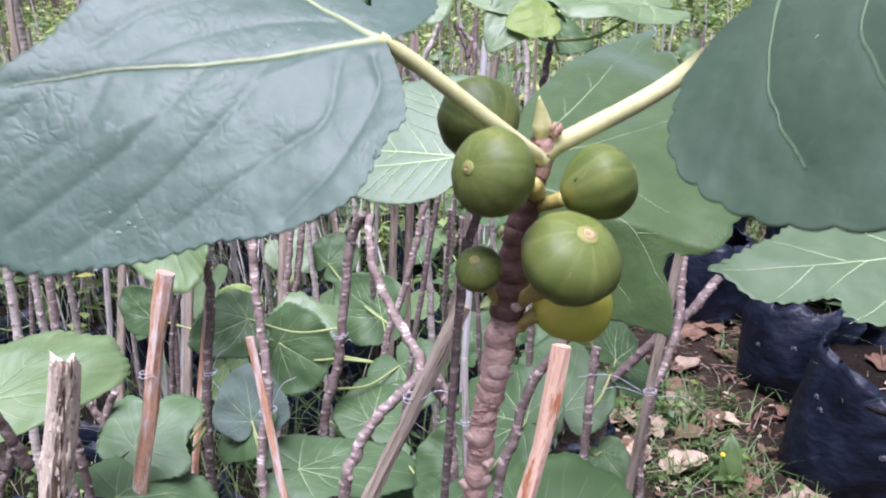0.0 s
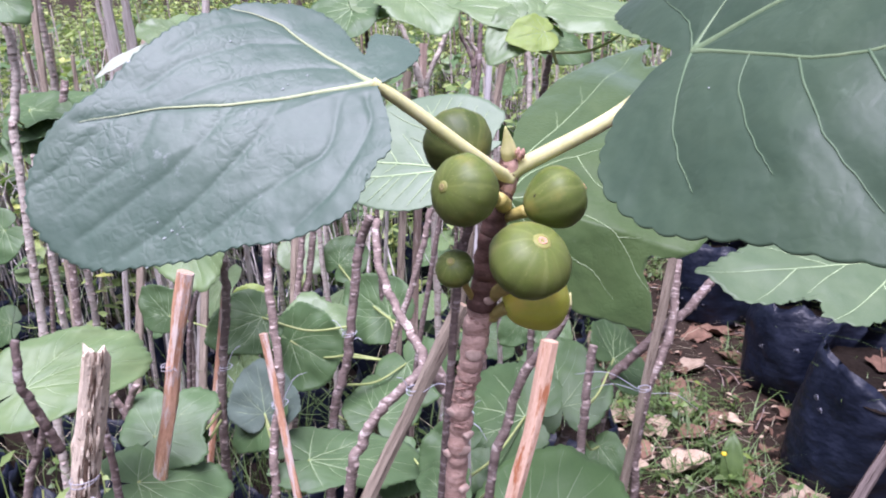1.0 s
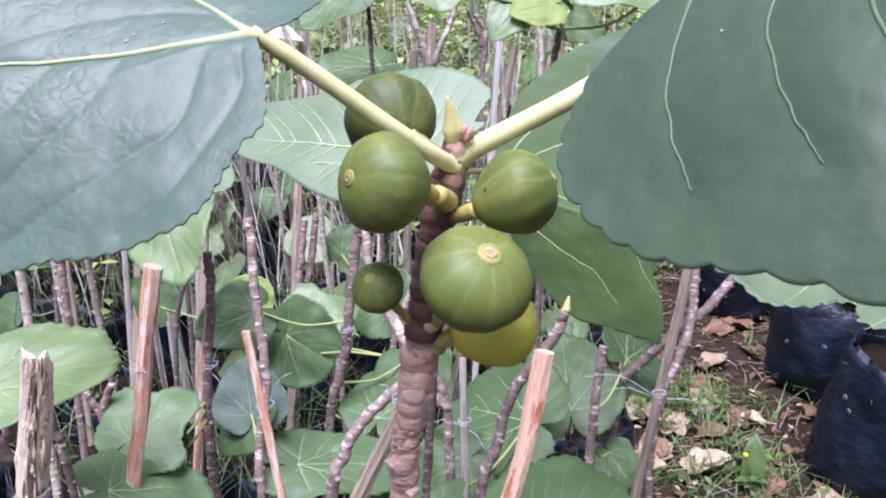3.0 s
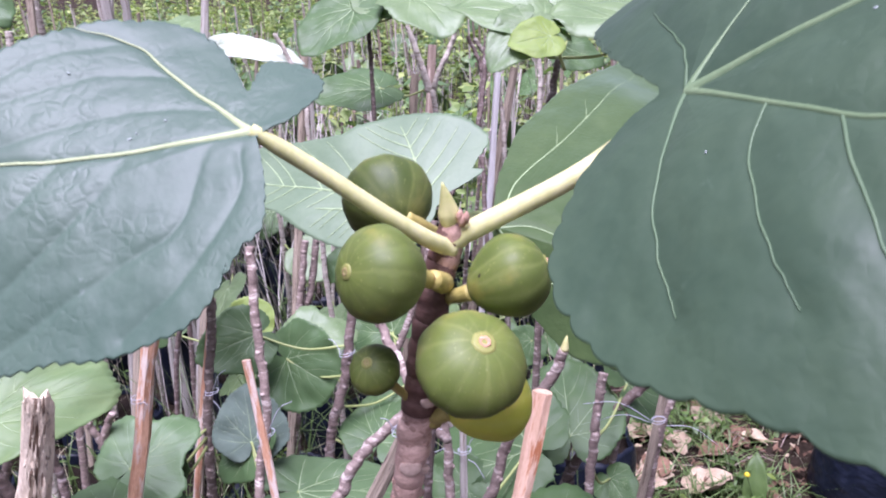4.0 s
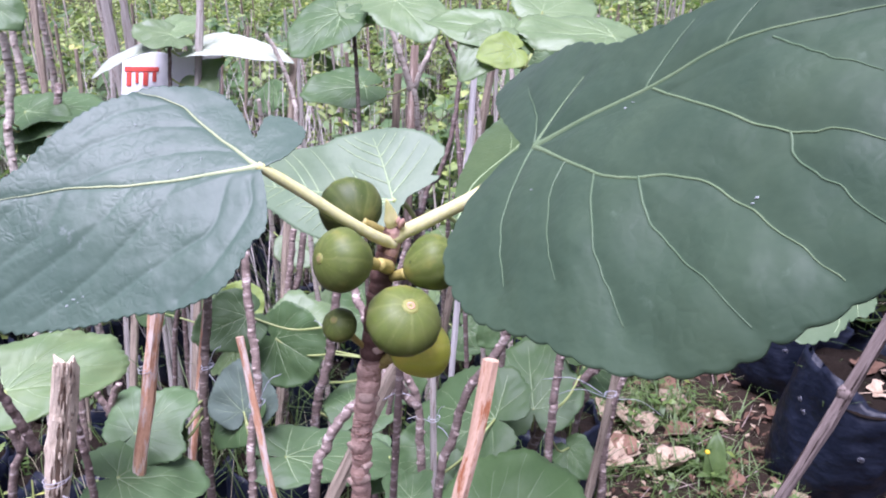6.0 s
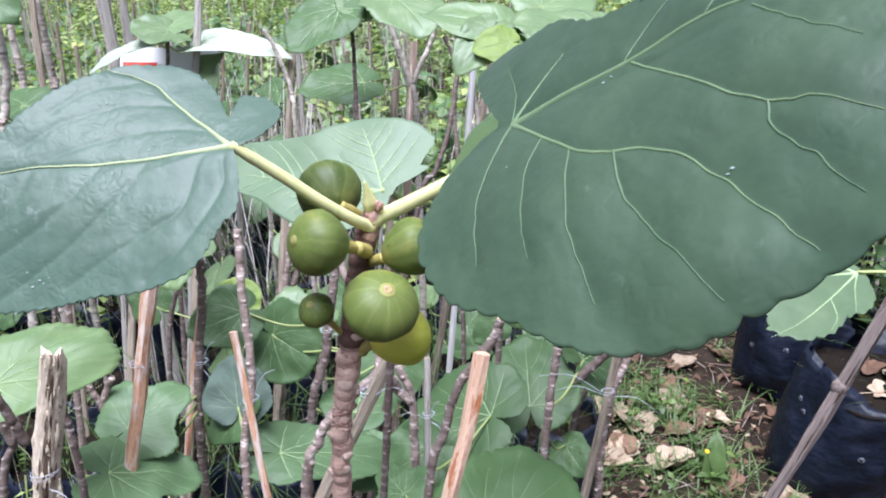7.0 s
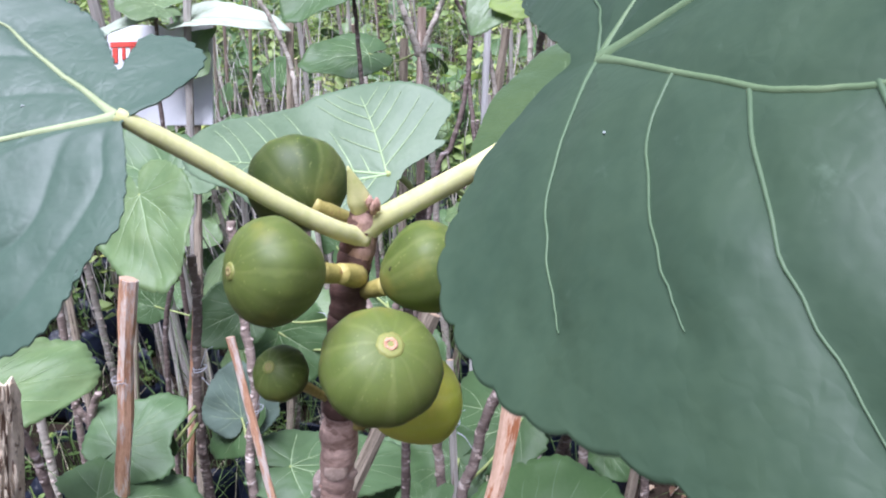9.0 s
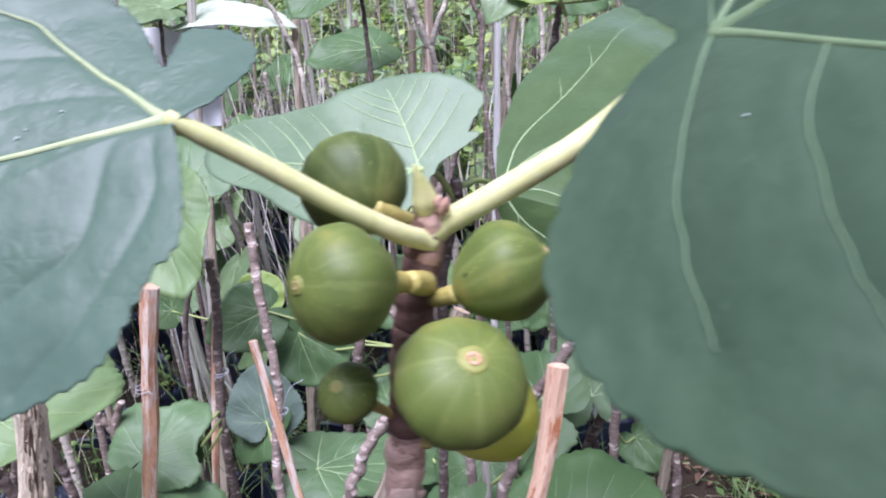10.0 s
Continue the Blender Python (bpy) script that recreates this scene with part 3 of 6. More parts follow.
def shared_leaf(kind, mat, turn=0):
    """Blade and vein meshes of one of the nursery leaf forms, in three versions, made once for each material."""
    key = (kind, mat.name, turn)
    if key not in SHAPES:
        form, bend = ((HEART, (-0.16, -0.14, 0, 0.1)), (LOBED, (-0.12, -0.18, 0, 0.1)), (ROUND, (-0.2, -0.05, 0.06, 0.05)),
                      (HEART, (-0.4, -0.25, -0.1, 0.06)), (SLIM, (-0.25, 0.3, 0, 0.05)))[kind]
        rnd = random.Random(kind * 10 + turn)
        bend = tuple(b + rnd.uniform(-0.06, 0.06) for b in bend)
        form = tuple(f * rnd.uniform(0.94, 1.06) for f in form)
        broad = kind < 4
        blade, veins = leaf_shape(0.15, form, bend, rings=13, spokes=180, teeth=45 if broad else 26, bite=0.034 if broad else 0.015, wave=0.12 if broad else 0.06, seed=3 + kind + 7 * turn, vein_width=0.0008,
                                  vein_side=5, quilt=0.0013, groove=0.02, keep=19, bulge=0.0009, scallop=True, side_angle=46, side_curve=0.3, veins=(0, 42, -42, 86, -86))
        SHAPES[key] = (mesh_from("leaf", *blade, [mat]), mesh_from("venation", *joined(*veins), [VEIN_FAR]))
    return SHAPES[key]


def add_leaf(plant, joint, tip, up=(0, -0.5, 0.85), kind=0, mat=None, stalk_from=None, wide=1.0, petiole_radius=0.0022, sag=0.02, label=""):
    """A nursery leaf on a plant, with its veins and petiole."""
    mat = mat or LEAF_MID
    base = plant.location
    blade, veins = shared_leaf(kind, mat, int(abs(joint[0] * 7919 + joint[2] * 104729)) % 3)
    j, t = Vector(joint) - base, Vector(tip) - base
    s = (t - j).length / 0.15
    m = frame_of(j, t, up) @ Matrix.Diagonal((s, s * wide, s, 1))
    ob = part("leaf", blade, plant, label, m)
    part("venation", veins, ob)
    if stalk_from is not None:
        a = np.array(Vector(stalk_from) - base)
        b = np.array(j)
        mid = (a + b) / 2 + np.array((0, 0, -sag))
        path = spline([a, mid, b], 6)
        me = mesh_from("petiole", *tube(path, np.linspace(petiole_radius * 1.25, petiole_radius * 0.9, len(path)), 7), [PETIOLE_FAR])
        part("petiole", me, plant)
    return ob


# ---- nursery pieces ----
BAGS = []


def grow_bag(x, y, radius=0.15, height=0.3, lean=(0.0, 0.0), seed=0, label="black polythene grow bag full of soil on the ground", mouth=0.1, sunk=0.045, dip=None, holes=()):
    """A soft plastic bag with a crumpled wall, folded rim, drain holes and soil inside."""
    rnd = random.Random(seed * 7 + 3)
    bag = thing("grow_bag", (x, y, 0.0), label, "grow bag", "grow bags of the nursery")
    sides, levels = 56, 18
    verts, faces = [], []

    def wall(a, h, extra=0.0):
        up = h / height
        crumple = 0.1 * noise.noise((math.cos(a) * 1.5 + seed, math.sin(a) * 1.5, h * 6)) + 0.045 * noise.noise((math.cos(a) * 4, math.sin(a) * 4 + seed, h * 16))
        crumple += 0.05 * up ** 3 * math.sin(7 * a + 3 * noise.noise((math.cos(a), math.sin(a), seed))) - mouth * up ** 5
        r = radius * (0.95 + 0.09 * math.sin(min(up, 1) * 2.6) + crumple) + extra
        return (r * math.cos(a) + lean[0] * h, r * math.sin(a) + lean[1] * h, h)
    hs = [height * (i / (levels - 1)) for i in range(levels)]
    for i, h in enumerate(hs):
        for k in range(sides):
            a = 2 * math.pi * k / sides
            x1, y1, z1 = wall(a, h)
            if dip and i > levels // 2:
                z1 -= dip[1] * (h / height) ** 3 * math.exp(-(((a - dip[0] + math.pi) % (2 * math.pi) - math.pi) / 0.55) ** 2)
            if i == levels - 1:
                z1 += 0.07 * noise.noise((math.cos(a) * 1.6, math.sin(a) * 1.6, seed + 5.0)) + 0.012 * noise.noise((math.cos(a) * 6, math.sin(a) * 6, seed + 1.0))
            verts.append((x1, y1, max(z1, 0.0)))
    for h, e in ((height - 0.008, -0.006), (height - 0.03 - sunk, -0.008)):
        for k in range(sides):
            a = 2 * math.pi * k / sides
            x1, y1, z1 = wall(a, h, e)
            if dip:
                z1 -= dip[1] * (h / height) ** 3 * math.exp(-(((a - dip[0] + math.pi) % (2 * math.pi) - math.pi) / 0.55) ** 2)
            verts.append((x1, y1, z1))
    for i in range(levels + 1):
        for k in range(sides):
            a, b = i * sides + k, i * sides + (k + 1) % sides
            faces.append((a, b, b + sides, a + sides))
    faces.append(tuple(range(sides - 1, -1, -1)))
    part("sleeve", mesh_from("sleeve", verts, faces, [BAG]), bag)
    top, rings = height - sunk, 7
    sv, sf = [(lean[0] * top, lean[1] * top, top + 0.01)], []
    for i in range(1, rings + 1):
        for k in range(sides):
            a = 2 * math.pi * k / sides
            x1, y1, _ = wall(a, top, -0.004)
            f = i / rings
            cx, cy = lean[0] * top, lean[1] * top
            sv.append((cx + (x1 - cx) * f, cy + (y1 - cy) * f, top + 0.022 * noise.noise((x1 * f * 16 + seed, y1 * f * 16, 2.0)) + 0.008 * (1 - f)))
    for k in range(sides):
        sf.append((0, 1 + k, 1 + (k + 1) % sides))
    for i in range(rings - 1):
        o = 1 + i * sides
        for k in range(sides):
            a, b = o + k, o + (k + 1) % sides
            sf.append((a, a + sides, b + sides, b))
    part("soil", mesh_from("soil", sv, sf, [BAG_SOIL]), bag, "crumbly potting soil with shade in its colour")
    for a, h in holes or [(rnd.uniform(3.4, 6.0), height * rnd.choice((0.3, 0.55))) for _ in range(5)]:
        c = np.array(wall(a, h, 0.0005))
        out = np.array((math.cos(a), math.sin(a), 0.0))
        if holes:
            ring = [c + 0.0085 * (math.cos(q) * np.array((-out[1], out[0], 0.0)) + math.sin(q) * np.array((0, 0, 1.0))) for q in np.linspace(0, 2 * math.pi, 15)]
            part("hole_lip", mesh_from("hole_lip", *tube(ring, [0.001 + 0.0005 * math.sin(q) for q in range(15)], 6), [BAG_WORN]), bag, "stretched whitish lip of a drain hole")
        part("drain_hole", mesh_from("drain_hole", *tube([c - out * 0.002, c + out * 0.0015], [0.006, 0.0045], 10), [HOLE]), bag, "punched drain hole")
    BAGS.append((x, y, radius, height))
    return bag


def bag_under(x, y, seed=0):
    """The soil height of the bag that stands under a place; puts a bag there where there is none."""
    for bx, by, r, h in BAGS:
        if math.hypot(bx - x, by - y) < r * 0.8:
            return h - 0.05
    near = min([math.hypot(bx - x, by - y) for bx, by, *_ in BAGS] + [9])
    if near < 0.24:
        return 0.0
    r = min(0.15, near - 0.13)
    grow_bag(x, y, max(r, 0.1), 0.29 + 0.02 * math.sin(seed * 3.0), seed=seed)
    return 0.24


def stake(top, foot, width, depth, mat, label, seed=0, split=False, group="stakes that hold up the plants", root=None):
    """A sawn or split pole: a slightly wavy, chipped four-to-six-sided bar, driven down into the soil along its own line."""
    rnd = random.Random(seed + 11)
    top, foot = Vector(top), Vector(foot)
    way = (foot - top).normalized()
    ground = 0.0 if root is None else root
    end = top + way * ((top.z - ground + 0.03) / max(-way.z, 0.3))
    if way.z > -0.3:
        end = foot
    base = Vector((end.x, end.y, end.z))
    ob = thing("stake", base, label, "stake", group)
    path = [np.array(top - base) + (np.array(end - top)) * (k / 26) for k in range(27)]
    path = np.array(path[::-1])
    path[:, 0] += [0.0026 * noise.noise((k * 0.35, seed, 0.0)) for k in range(27)]
    path[:, 1] += [0.0026 * noise.noise((k * 0.35, seed, 9.0)) for k in range(27)]
    sides = 22 if split else 7
    v, f = tube(path, [width * 0.5 * (1 + 0.16 * noise.noise((k * 0.6, seed * 1.3, 4.0))) for k in range(27)], sides, depth / width, jitter=0.03 if split else 0.11, rnd=rnd)
    v = [np.array(q) for q in v]
    if split:
        for i in range(27):
            for k in range(sides):
                a = 2 * math.pi * k / sides
                dent = 0.3 * noise.noise((math.cos(a) * 2.6, math.sin(a) * 2.6, i * 0.16)) + 0.14 * noise.noise((math.cos(a) * 7, math.sin(a) * 7, i * 0.3))
                off = v[i * sides + k] - path[i]
                turn = math.atan2(off[1], off[0]) + 0.95
                hollow = 0.3 * math.exp(-(turn / 0.42) ** 2) * min(1.0, max(0.0, (i - 15) / 4))
                v[i * sides + k] = path[i] + off * (1 + dent - hollow)
    if split:
        for k in range(sides):
            v[-1 - k] = v[-1 - k] + np.array((0, 0, rnd.uniform(-0.014, 0.008)))
            v[-1 - k - sides] = v[-1 - k - sides] + np.array((0, 0, rnd.uniform(-0.006, 0.002)))
    along = (-way).to_track_quat("Z", "Y")
    back = along.inverted()
    part("pole", mesh_from("pole", [back @ Vector(q) for q in v], f, [mat], smooth=False), ob, "", along.to_matrix().to_4x4())
    if split:
        core = [path[i] + np.array((0.0045, -0.006, 0.0)) + 0.002 * np.array((noise.noise((i * 0.7, 1, 2)), noise.noise((i * 0.7, 3, 2)), 0)) for i in range(16, 27)]
        part("rotten_core", mesh_from("rotten_core", *tube(core, [0.0025 + 0.0035 * abs(noise.noise((i * 0.9, 5, 1))) for i in range(11)], 7, jitter=0.3, rnd=rnd), [ROT_CORE], smooth=False), ob, "dark crumbling core of the split")
    crown = [np.array(q) for q in v[-sides:]]
    mid = sum(crown) / sides
    cap = [mid + (q - mid) * 0.93 + np.array((0, 0, 0.0006)) for q in crown] + [mid + np.array((0, 0, 0.0012))]
    part("cut_end", mesh_from("cut_end", cap, [(k, (k + 1) % sides, sides) for k in range(sides)], [STAKE_ROT if split else CUT_WOOD]), ob, "sawn-off end")
    if split:
        for k in range(56):
            s, a = rnd.uniform(0.002, 0.2), rnd.uniform(-1.75, 0.35)
            c = np.array(top - base) + np.array(way) * s
            o = np.array((math.cos(a), math.sin(a), 0)) * width * 0.45
            ln, w = rnd.uniform(0.006, 0.03), rnd.uniform(0.0008, 0.0021)
            me = mesh_from("bark_flake", *tube([c + o - np.array(way) * ln * 0.5, c + o * 1.06, c + o * 1.1 + np.array(way) * ln * 0.2, c + o + np.array(way) * ln * 0.5], [w * 0.4, w, w * 0.9, w * 0.3], 6, 0.6, jitter=0.3, rnd=rnd), [mat if k % 3 else ROT_CORE], smooth=False)
            part("bark_flake", me, ob, "" if k % 3 else "crumbling dark bark flake")
        for k in range(6):
            s = rnd.uniform(0.02, 0.3)
            c = np.array(top - base) + np.array(way) * s
            a = rnd.uniform(0, 6.28)
            o = np.array((math.cos(a), math.sin(a), 0)) * width * 0.48
            me = mesh_from("splinter", *tube([c + o, c + o * 1.15 + np.array(way) * 0.02, c + o + np.array(way) * 0.05], [0.0015, 0.0028, 0.001], 5), [mat])
            part("splinter", me, ob)
    return ob


def tie(at, radius, label="thin blue-white plastic twine tied round a stake", tails=((0.02, -0.01, -0.03),), mat=None, tilt=0.2, seed=0, loops=2):
    """Twine wound round a stem, with loose ends."""
    rnd = random.Random(seed)
    ob = thing("twine_tie", at, label, "twine", "twine ties")
    pieces = []
    for lo in range(loops):
        ring = []
        for k in range(19):
            a = 2 * math.pi * k / 18
            ring.append((radius * 0.84 * math.cos(a), radius * 0.84 * math.sin(a), tilt * radius * math.cos(a + lo) + 0.003 * lo))
        pieces.append(tube(ring, [0.0006] * 19, 5, cap=False))
    part("loop", mesh_from("loop", *joined(*pieces), [mat or TWINE]), ob)
    for tx, ty, tz in tails:
        end = np.array((tx, ty, tz))
        start = end / (np.linalg.norm(end) + 1e-9) * radius * 0.9
        start[1] -= radius * 0.5
        path = spline([start, (start + end) / 2 + np.array((0, 0, 0.15 * np.linalg.norm(end))), end], 5)
        part("loose_end", mesh_from("loose_end", *tube(path, np.linspace(0.0007, 0.0004, len(path)), 5), [mat or TWINE]), ob)
    return ob


def fig_plant(stems, label, r0=0.008, r1=0.006, mat=None, leaves=(), seed=0, rooted=True, group="potted fig plants"):
    """stems: point lists from low to high; the first is carried down into a bag. leaves: dicts for add_leaf; petioles start at the nearest shoot."""
    mat = mat or BARK_GREY
    r0, r1 = r0 * 0.86, r1 * 0.86
    low, nxt = Vector(stems[0][0]), Vector(stems[0][1])
    if rooted:
        way = (low - nxt).normalized()
        way = Vector((way.x * 0.5, way.y * 0.5, min(way.z, -0.75))).normalized()
        foot = low + way * ((low.z - 0.24) / -way.z)
        soil = bag_under(foot.x, foot.y, seed)
        base = Vector((foot.x, foot.y, soil - 0.02))
        mid = (base + low) / 2
        first = [base, mid] + [Vector(p) for p in stems[0]]
    else:
        base, first = low, [Vector(p) for p in stems[0]]
    plant = thing("fig_plant", base, label, "fig plant", group)
    for i, pts in enumerate([first] + [[Vector(p) for p in s] for s in stems[1:]]):
        me = stem_mesh("stem", [p - base for p in pts], r0 * (1 if i == 0 else 0.85), r1, mat, seed * 5 + i, sides=9, ring_mat=NODE_DULL if mat is BARK_DARK else None)
        part("stem", me, plant)
    shoots = [p for s in stems for p in spline([Vector(q) for q in s], 8)]
    for k, lf in enumerate(leaves):
        lf = dict(lf)
        if "stalk_from" not in lf:
            j = np.array(lf["joint"])
            near = min(shoots, key=lambda p: np.linalg.norm(p - j) + 0.4 * max(0, p[2] - j[2]))
            lf["stalk_from"] = tuple(near)
        add_leaf(plant, **lf)
    return plant


# ---- ground ----
def ground_sheet():
    bm = bmesh.new()
    near = np.concatenate([np.linspace(-60, -4, 8), np.linspace(-3.6, 6, 90), np.linspace(7, 60, 9)])
    grid = [[bm.verts.new((x, y - 0.0, 0.022 * noise.noise((x * 3, y * 3, 0.0)) + 0.012 * noise.noise((x * 11, y * 11, 4.0)) - 0.012)) for x in near] for y in near]
    for i in range(len(near) - 1):
        for k in range(len(near) - 1):
            bm.faces.new((grid[i][k], grid[i][k + 1], grid[i + 1][k + 1], grid[i + 1][k]))
    me = bpy.data.meshes.new("ground")
    bm.to_mesh(me)
    bm.free()
    me.materials.append(SOIL)
    me.polygons.foreach_set("use_smooth", [True] * len(me.polygons))
    return tagged(new("ground", me), "trodden brown soil with scattered leaf litter", "ground", kind="structure")


ground_sheet()


# ---- the fig plant close to the camera ----
grow_bag(-0.035, 0.33, 0.17, 0.33, seed=40)
main = thing("fig_tree", (-0.03, 0.32, 0.27), "potted fig plant with unripe green figs under two dark leaves", "fig plant")
M0 = main.location


def rel(p):
    return np.array(Vector(p) - M0)


trunk_low = [(-0.03, 0.32, 0.26), (-0.02, 0.315, 0.7), (-0.004, 0.302, 1.1), (0.008, 0.296, 1.323), (0.010, 0.292, 1.359), (0.014, 0.288, 1.400), (0.019, 0.286, 1.429), (0.023, 0.287, 1.454)]
trunk_high = [(0.023, 0.287, 1.454), (0.026, 0.288, 1.477), (0.029, 0.290, 1.498), (0.032, 0.292, 1.512), (0.035, 0.294, 1.523), (0.038, 0.296, 1.530)]
part("trunk", stem_mesh("trunk", [rel(p) for p in trunk_low], 0.0063, 0.0066, BARK_MAIN, 7, knots=0.0115, swell=0.028, sides=30, step=0.0009, lumps=0.11, buds=0.1, ring_mat=NODE_RED, pad=0.42, profile=((0, 0.0064), (0.85, 0.0058), (0.895, 0.0064), (0.915, 0.0056), (0.95, 0.0056), (0.975, 0.0064), (1, 0.0066))), main, "reddish-brown ringed trunk")
part("shoot", stem_mesh("shoot", [rel(p) for p in trunk_high], 0.0075, 0.0054, BARK_TIP, 9, knots=0.008, swell=0.06, sides=20, step=0.0012, lumps=0.03, buds=0.0, ring_mat=NODE_TIP), main, "dark young shoot tip")


def scar(at, out, size):
    c, o = rel(at), np.array(out, float)
    o /= np.linalg.norm(o)
    v, f = tube([c - o * 0.003, c + o * 0.0006, c + o * 0.0009, c + o * 0.001], [size * 1.1, size * 1.05, size * 0.85, size * 0.3], 14, 0.75)
    v = [q * np.array((1 + 0.25 * np.sign(q[2] - c[2]) * min(1, abs(q[2] - c[2]) / size), 1, 1)) + np.array((-0.25 * c[0] * np.sign(q[2] - c[2]) * min(1, abs(q[2] - c[2]) / size), 0, 0)) for q in v]
    me = mesh_from("leaf_scar", v, f, [SCAR])
    part("leaf_scar", me, main, "pale pinkish leaf scar")


scar((0.020, 0.279, 1.430), (0.15, -1, 0.1), 0.0042)
scar((0.028, 0.282, 1.461), (0.6, -1, 0.1), 0.0036)
scar((0.0135, 0.2865, 1.364), (0.25, -1, 0), 0.0040)
scar((0.007, 0.285, 1.390), (-0.8, -1, 0), 0.0030)
scar((0.017, 0.286, 1.375), (0.9, -0.7, 0), 0.0030)

for k, (px, pz) in enumerate(((0.006, 1.425), (-0.006, 1.36), (0.005, 1.335))):
    line = [Vector(p) for p in trunk_low[3:]]
    near = min(spline(line, 10), key=lambda q: abs(q[2] - pz))
    scar((near[0] + px, near[1] - math.sqrt(max(0.0066 ** 2 - px * px, 0)), near[2]), (px * 130, -1, 0.1), 0.0024 + 0.0004 * (k % 3))


def warts(count, seed):
    """Corky bumps and torn ring edges scattered over the bark of the trunk."""
    rnd, pieces = random.Random(seed), []
    line = spline([rel(p) for p in trunk_low[2:]], 30)
    for k in range(count):
        c = line[rnd.randrange(len(line) // 2, len(line))]
        a = rnd.uniform(3.3, 6.1)
        out = np.array((math.cos(a), math.sin(a), 0.0))
        tang = np.array((-math.sin(a), math.cos(a), rnd.uniform(-0.25, 0.25)))
        p, w, r = c + out * 0.0057, rnd.uniform(0.0008, 0.0026), rnd.uniform(0.0005, 0.001)
        pieces.append(tube([p - tang * w - out * 0.0008, p - tang * w * 0.4 + out * 0.0003, p + tang * w * 0.4 + out * 0.0003, p + tang * w - out * 0.0008], [r * 0.5, r, r * 0.9, r * 0.4], 7, jitter=0.25, rnd=rnd))
    part("corky_bark", mesh_from("corky_bark", *joined(*pieces), [NODE_RED]), main, "corky pinkish bumps on the bark")


warts(90, 12)


def fig(centre, eye, radius, long, mat, root, seed, eye_size=0.0036, shrink=0.86, eye_mat=None):
    """A ribbed, pear-shaped fig: eye on its end, neck running back to the shoot."""
    c = Vector(rel(centre))
    axis = (Vector(rel(eye)) - c).normalized()
    m = Matrix.Translation(c) @ axis.to_track_quat("Z", "Y").to_matrix().to_4x4()
    rows, sides = 30, 44
    verts, faces = [], []
    for i in range(rows + 1):
        a = math.pi * i / rows
        zz = math.cos(a)
        r = math.sin(a) ** 0.94
        if zz < 0:
            r *= 1 - 0.22 * (-zz) ** 1.4
        z = radius * (zz * shrink if zz > 0 else zz * long)
        if zz > 0.93:
            z -= radius * 0.35 * (zz - 0.93) * shrink
        for k in range(sides):
            b = 2 * math.pi * k / sides
            ribs = 1 + 0.012 * math.cos(11 * b + 0.6 * math.sin(3 * b + seed)) * min(1, 1.6 * r) + 0.03 * noise.noise((math.cos(b) * 1.4, math.sin(b) * 1.4, zz * 1.4 + seed))
            verts.append((radius * r * ribs * math.cos(b), radius * r * ribs * math.sin(b), z))
    for i in range(rows):
        for k in range(sides):
            p, q = i * sides + k, i * sides + (k + 1) % sides
            faces.append((p, p + sides, q + sides, q))
    ob = part("fig", mesh_from("fig", verts, faces, [mat]), main, "", m)
    top = radius * shrink * 0.965
    rim = tube([(0, 0, top - 0.002), (0, 0, top + 0.0004), (0, 0, top + 0.0006)], [eye_size * 1.45, eye_size * 1.2, eye_size * 0.95], 20, jitter=0.05, rnd=random.Random(seed + 40))
    part("eye_rim", mesh_from("eye_rim", *rim, [OSTIOLE_RIM]), ob)
    rnd = random.Random(seed)
    scales = [tube([(0, 0, top - 0.001), (0, 0, top + 0.0004), (0, 0, top + 0.0005)], [eye_size * 1.0, eye_size * 0.8, eye_size * 0.3], 14, jitter=0.14, rnd=rnd)]
    for k in range(9):
        b = 2 * math.pi * k / 9
        p = np.array((math.cos(b) * eye_size * 0.55, math.sin(b) * eye_size * 0.55, top + 0.0004))
        scales.append(tube([p, p * np.array((0.5, 0.5, 1)) + np.array((0, 0, rnd.uniform(0, 0.0003)))], [eye_size * rnd.uniform(0.2, 0.36), eye_size * 0.1], 6, jitter=0.2, rnd=rnd))
    part("eye", mesh_from("eye", *joined(*scales), [eye_mat or OSTIOLE]), ob, "olive scaly eye" if eye_mat else "pinkish scaly eye")
    a = np.array((0, 0, -radius * long * 0.9))
    b = np.array(m.inverted() @ Vector(rel(root)))
    neck = spline([a, a * 0.45 + b * 0.55 + np.array((0, 0, -0.001)), b], 6)
    rr = np.interp(np.linspace(0, 1, len(neck)), [0, 0.3, 0.85, 1], [radius * 0.22, radius * 0.2, radius * 0.16, radius * 0.24])
    part("stalk", mesh_from("stalk", *tube(neck, rr, 14), [FIG_STALK]), ob, "short yellow-green fruit stalk")
    return ob


fig((0.047, 0.259, 1.493), (0.053, 0.252, 1.507), 0.0196, 0.95, FIG_PALE, (0.029, 0.285, 1.463), 1, 0.0035, 0.75)
fig((0.017, 0.256, 1.527), (0.009, 0.248, 1.531), 0.0164, 1.05, FIG_GREEN, (0.033, 0.289, 1.509), 2, 0.0022, 0.78, OSTIOLE_DULL)
fig((0.010, 0.308, 1.535), (-0.002, 0.327, 1.539), 0.0180, 0.95, FIG_DARK, (0.030, 0.309, 1.520), 3, 0.0030)
fig((0.060, 0.285, 1.515), (0.075, 0.288, 1.521), 0.0153, 1.15, FIG_GREEN, (0.034, 0.291, 1.502), 4, 0.0024)
fig((0.053, 0.289, 1.459), (0.069, 0.297, 1.460), 0.0168, 1.2, FIG_YELLOW, (0.029, 0.286, 1.450), 5, 0.0028)
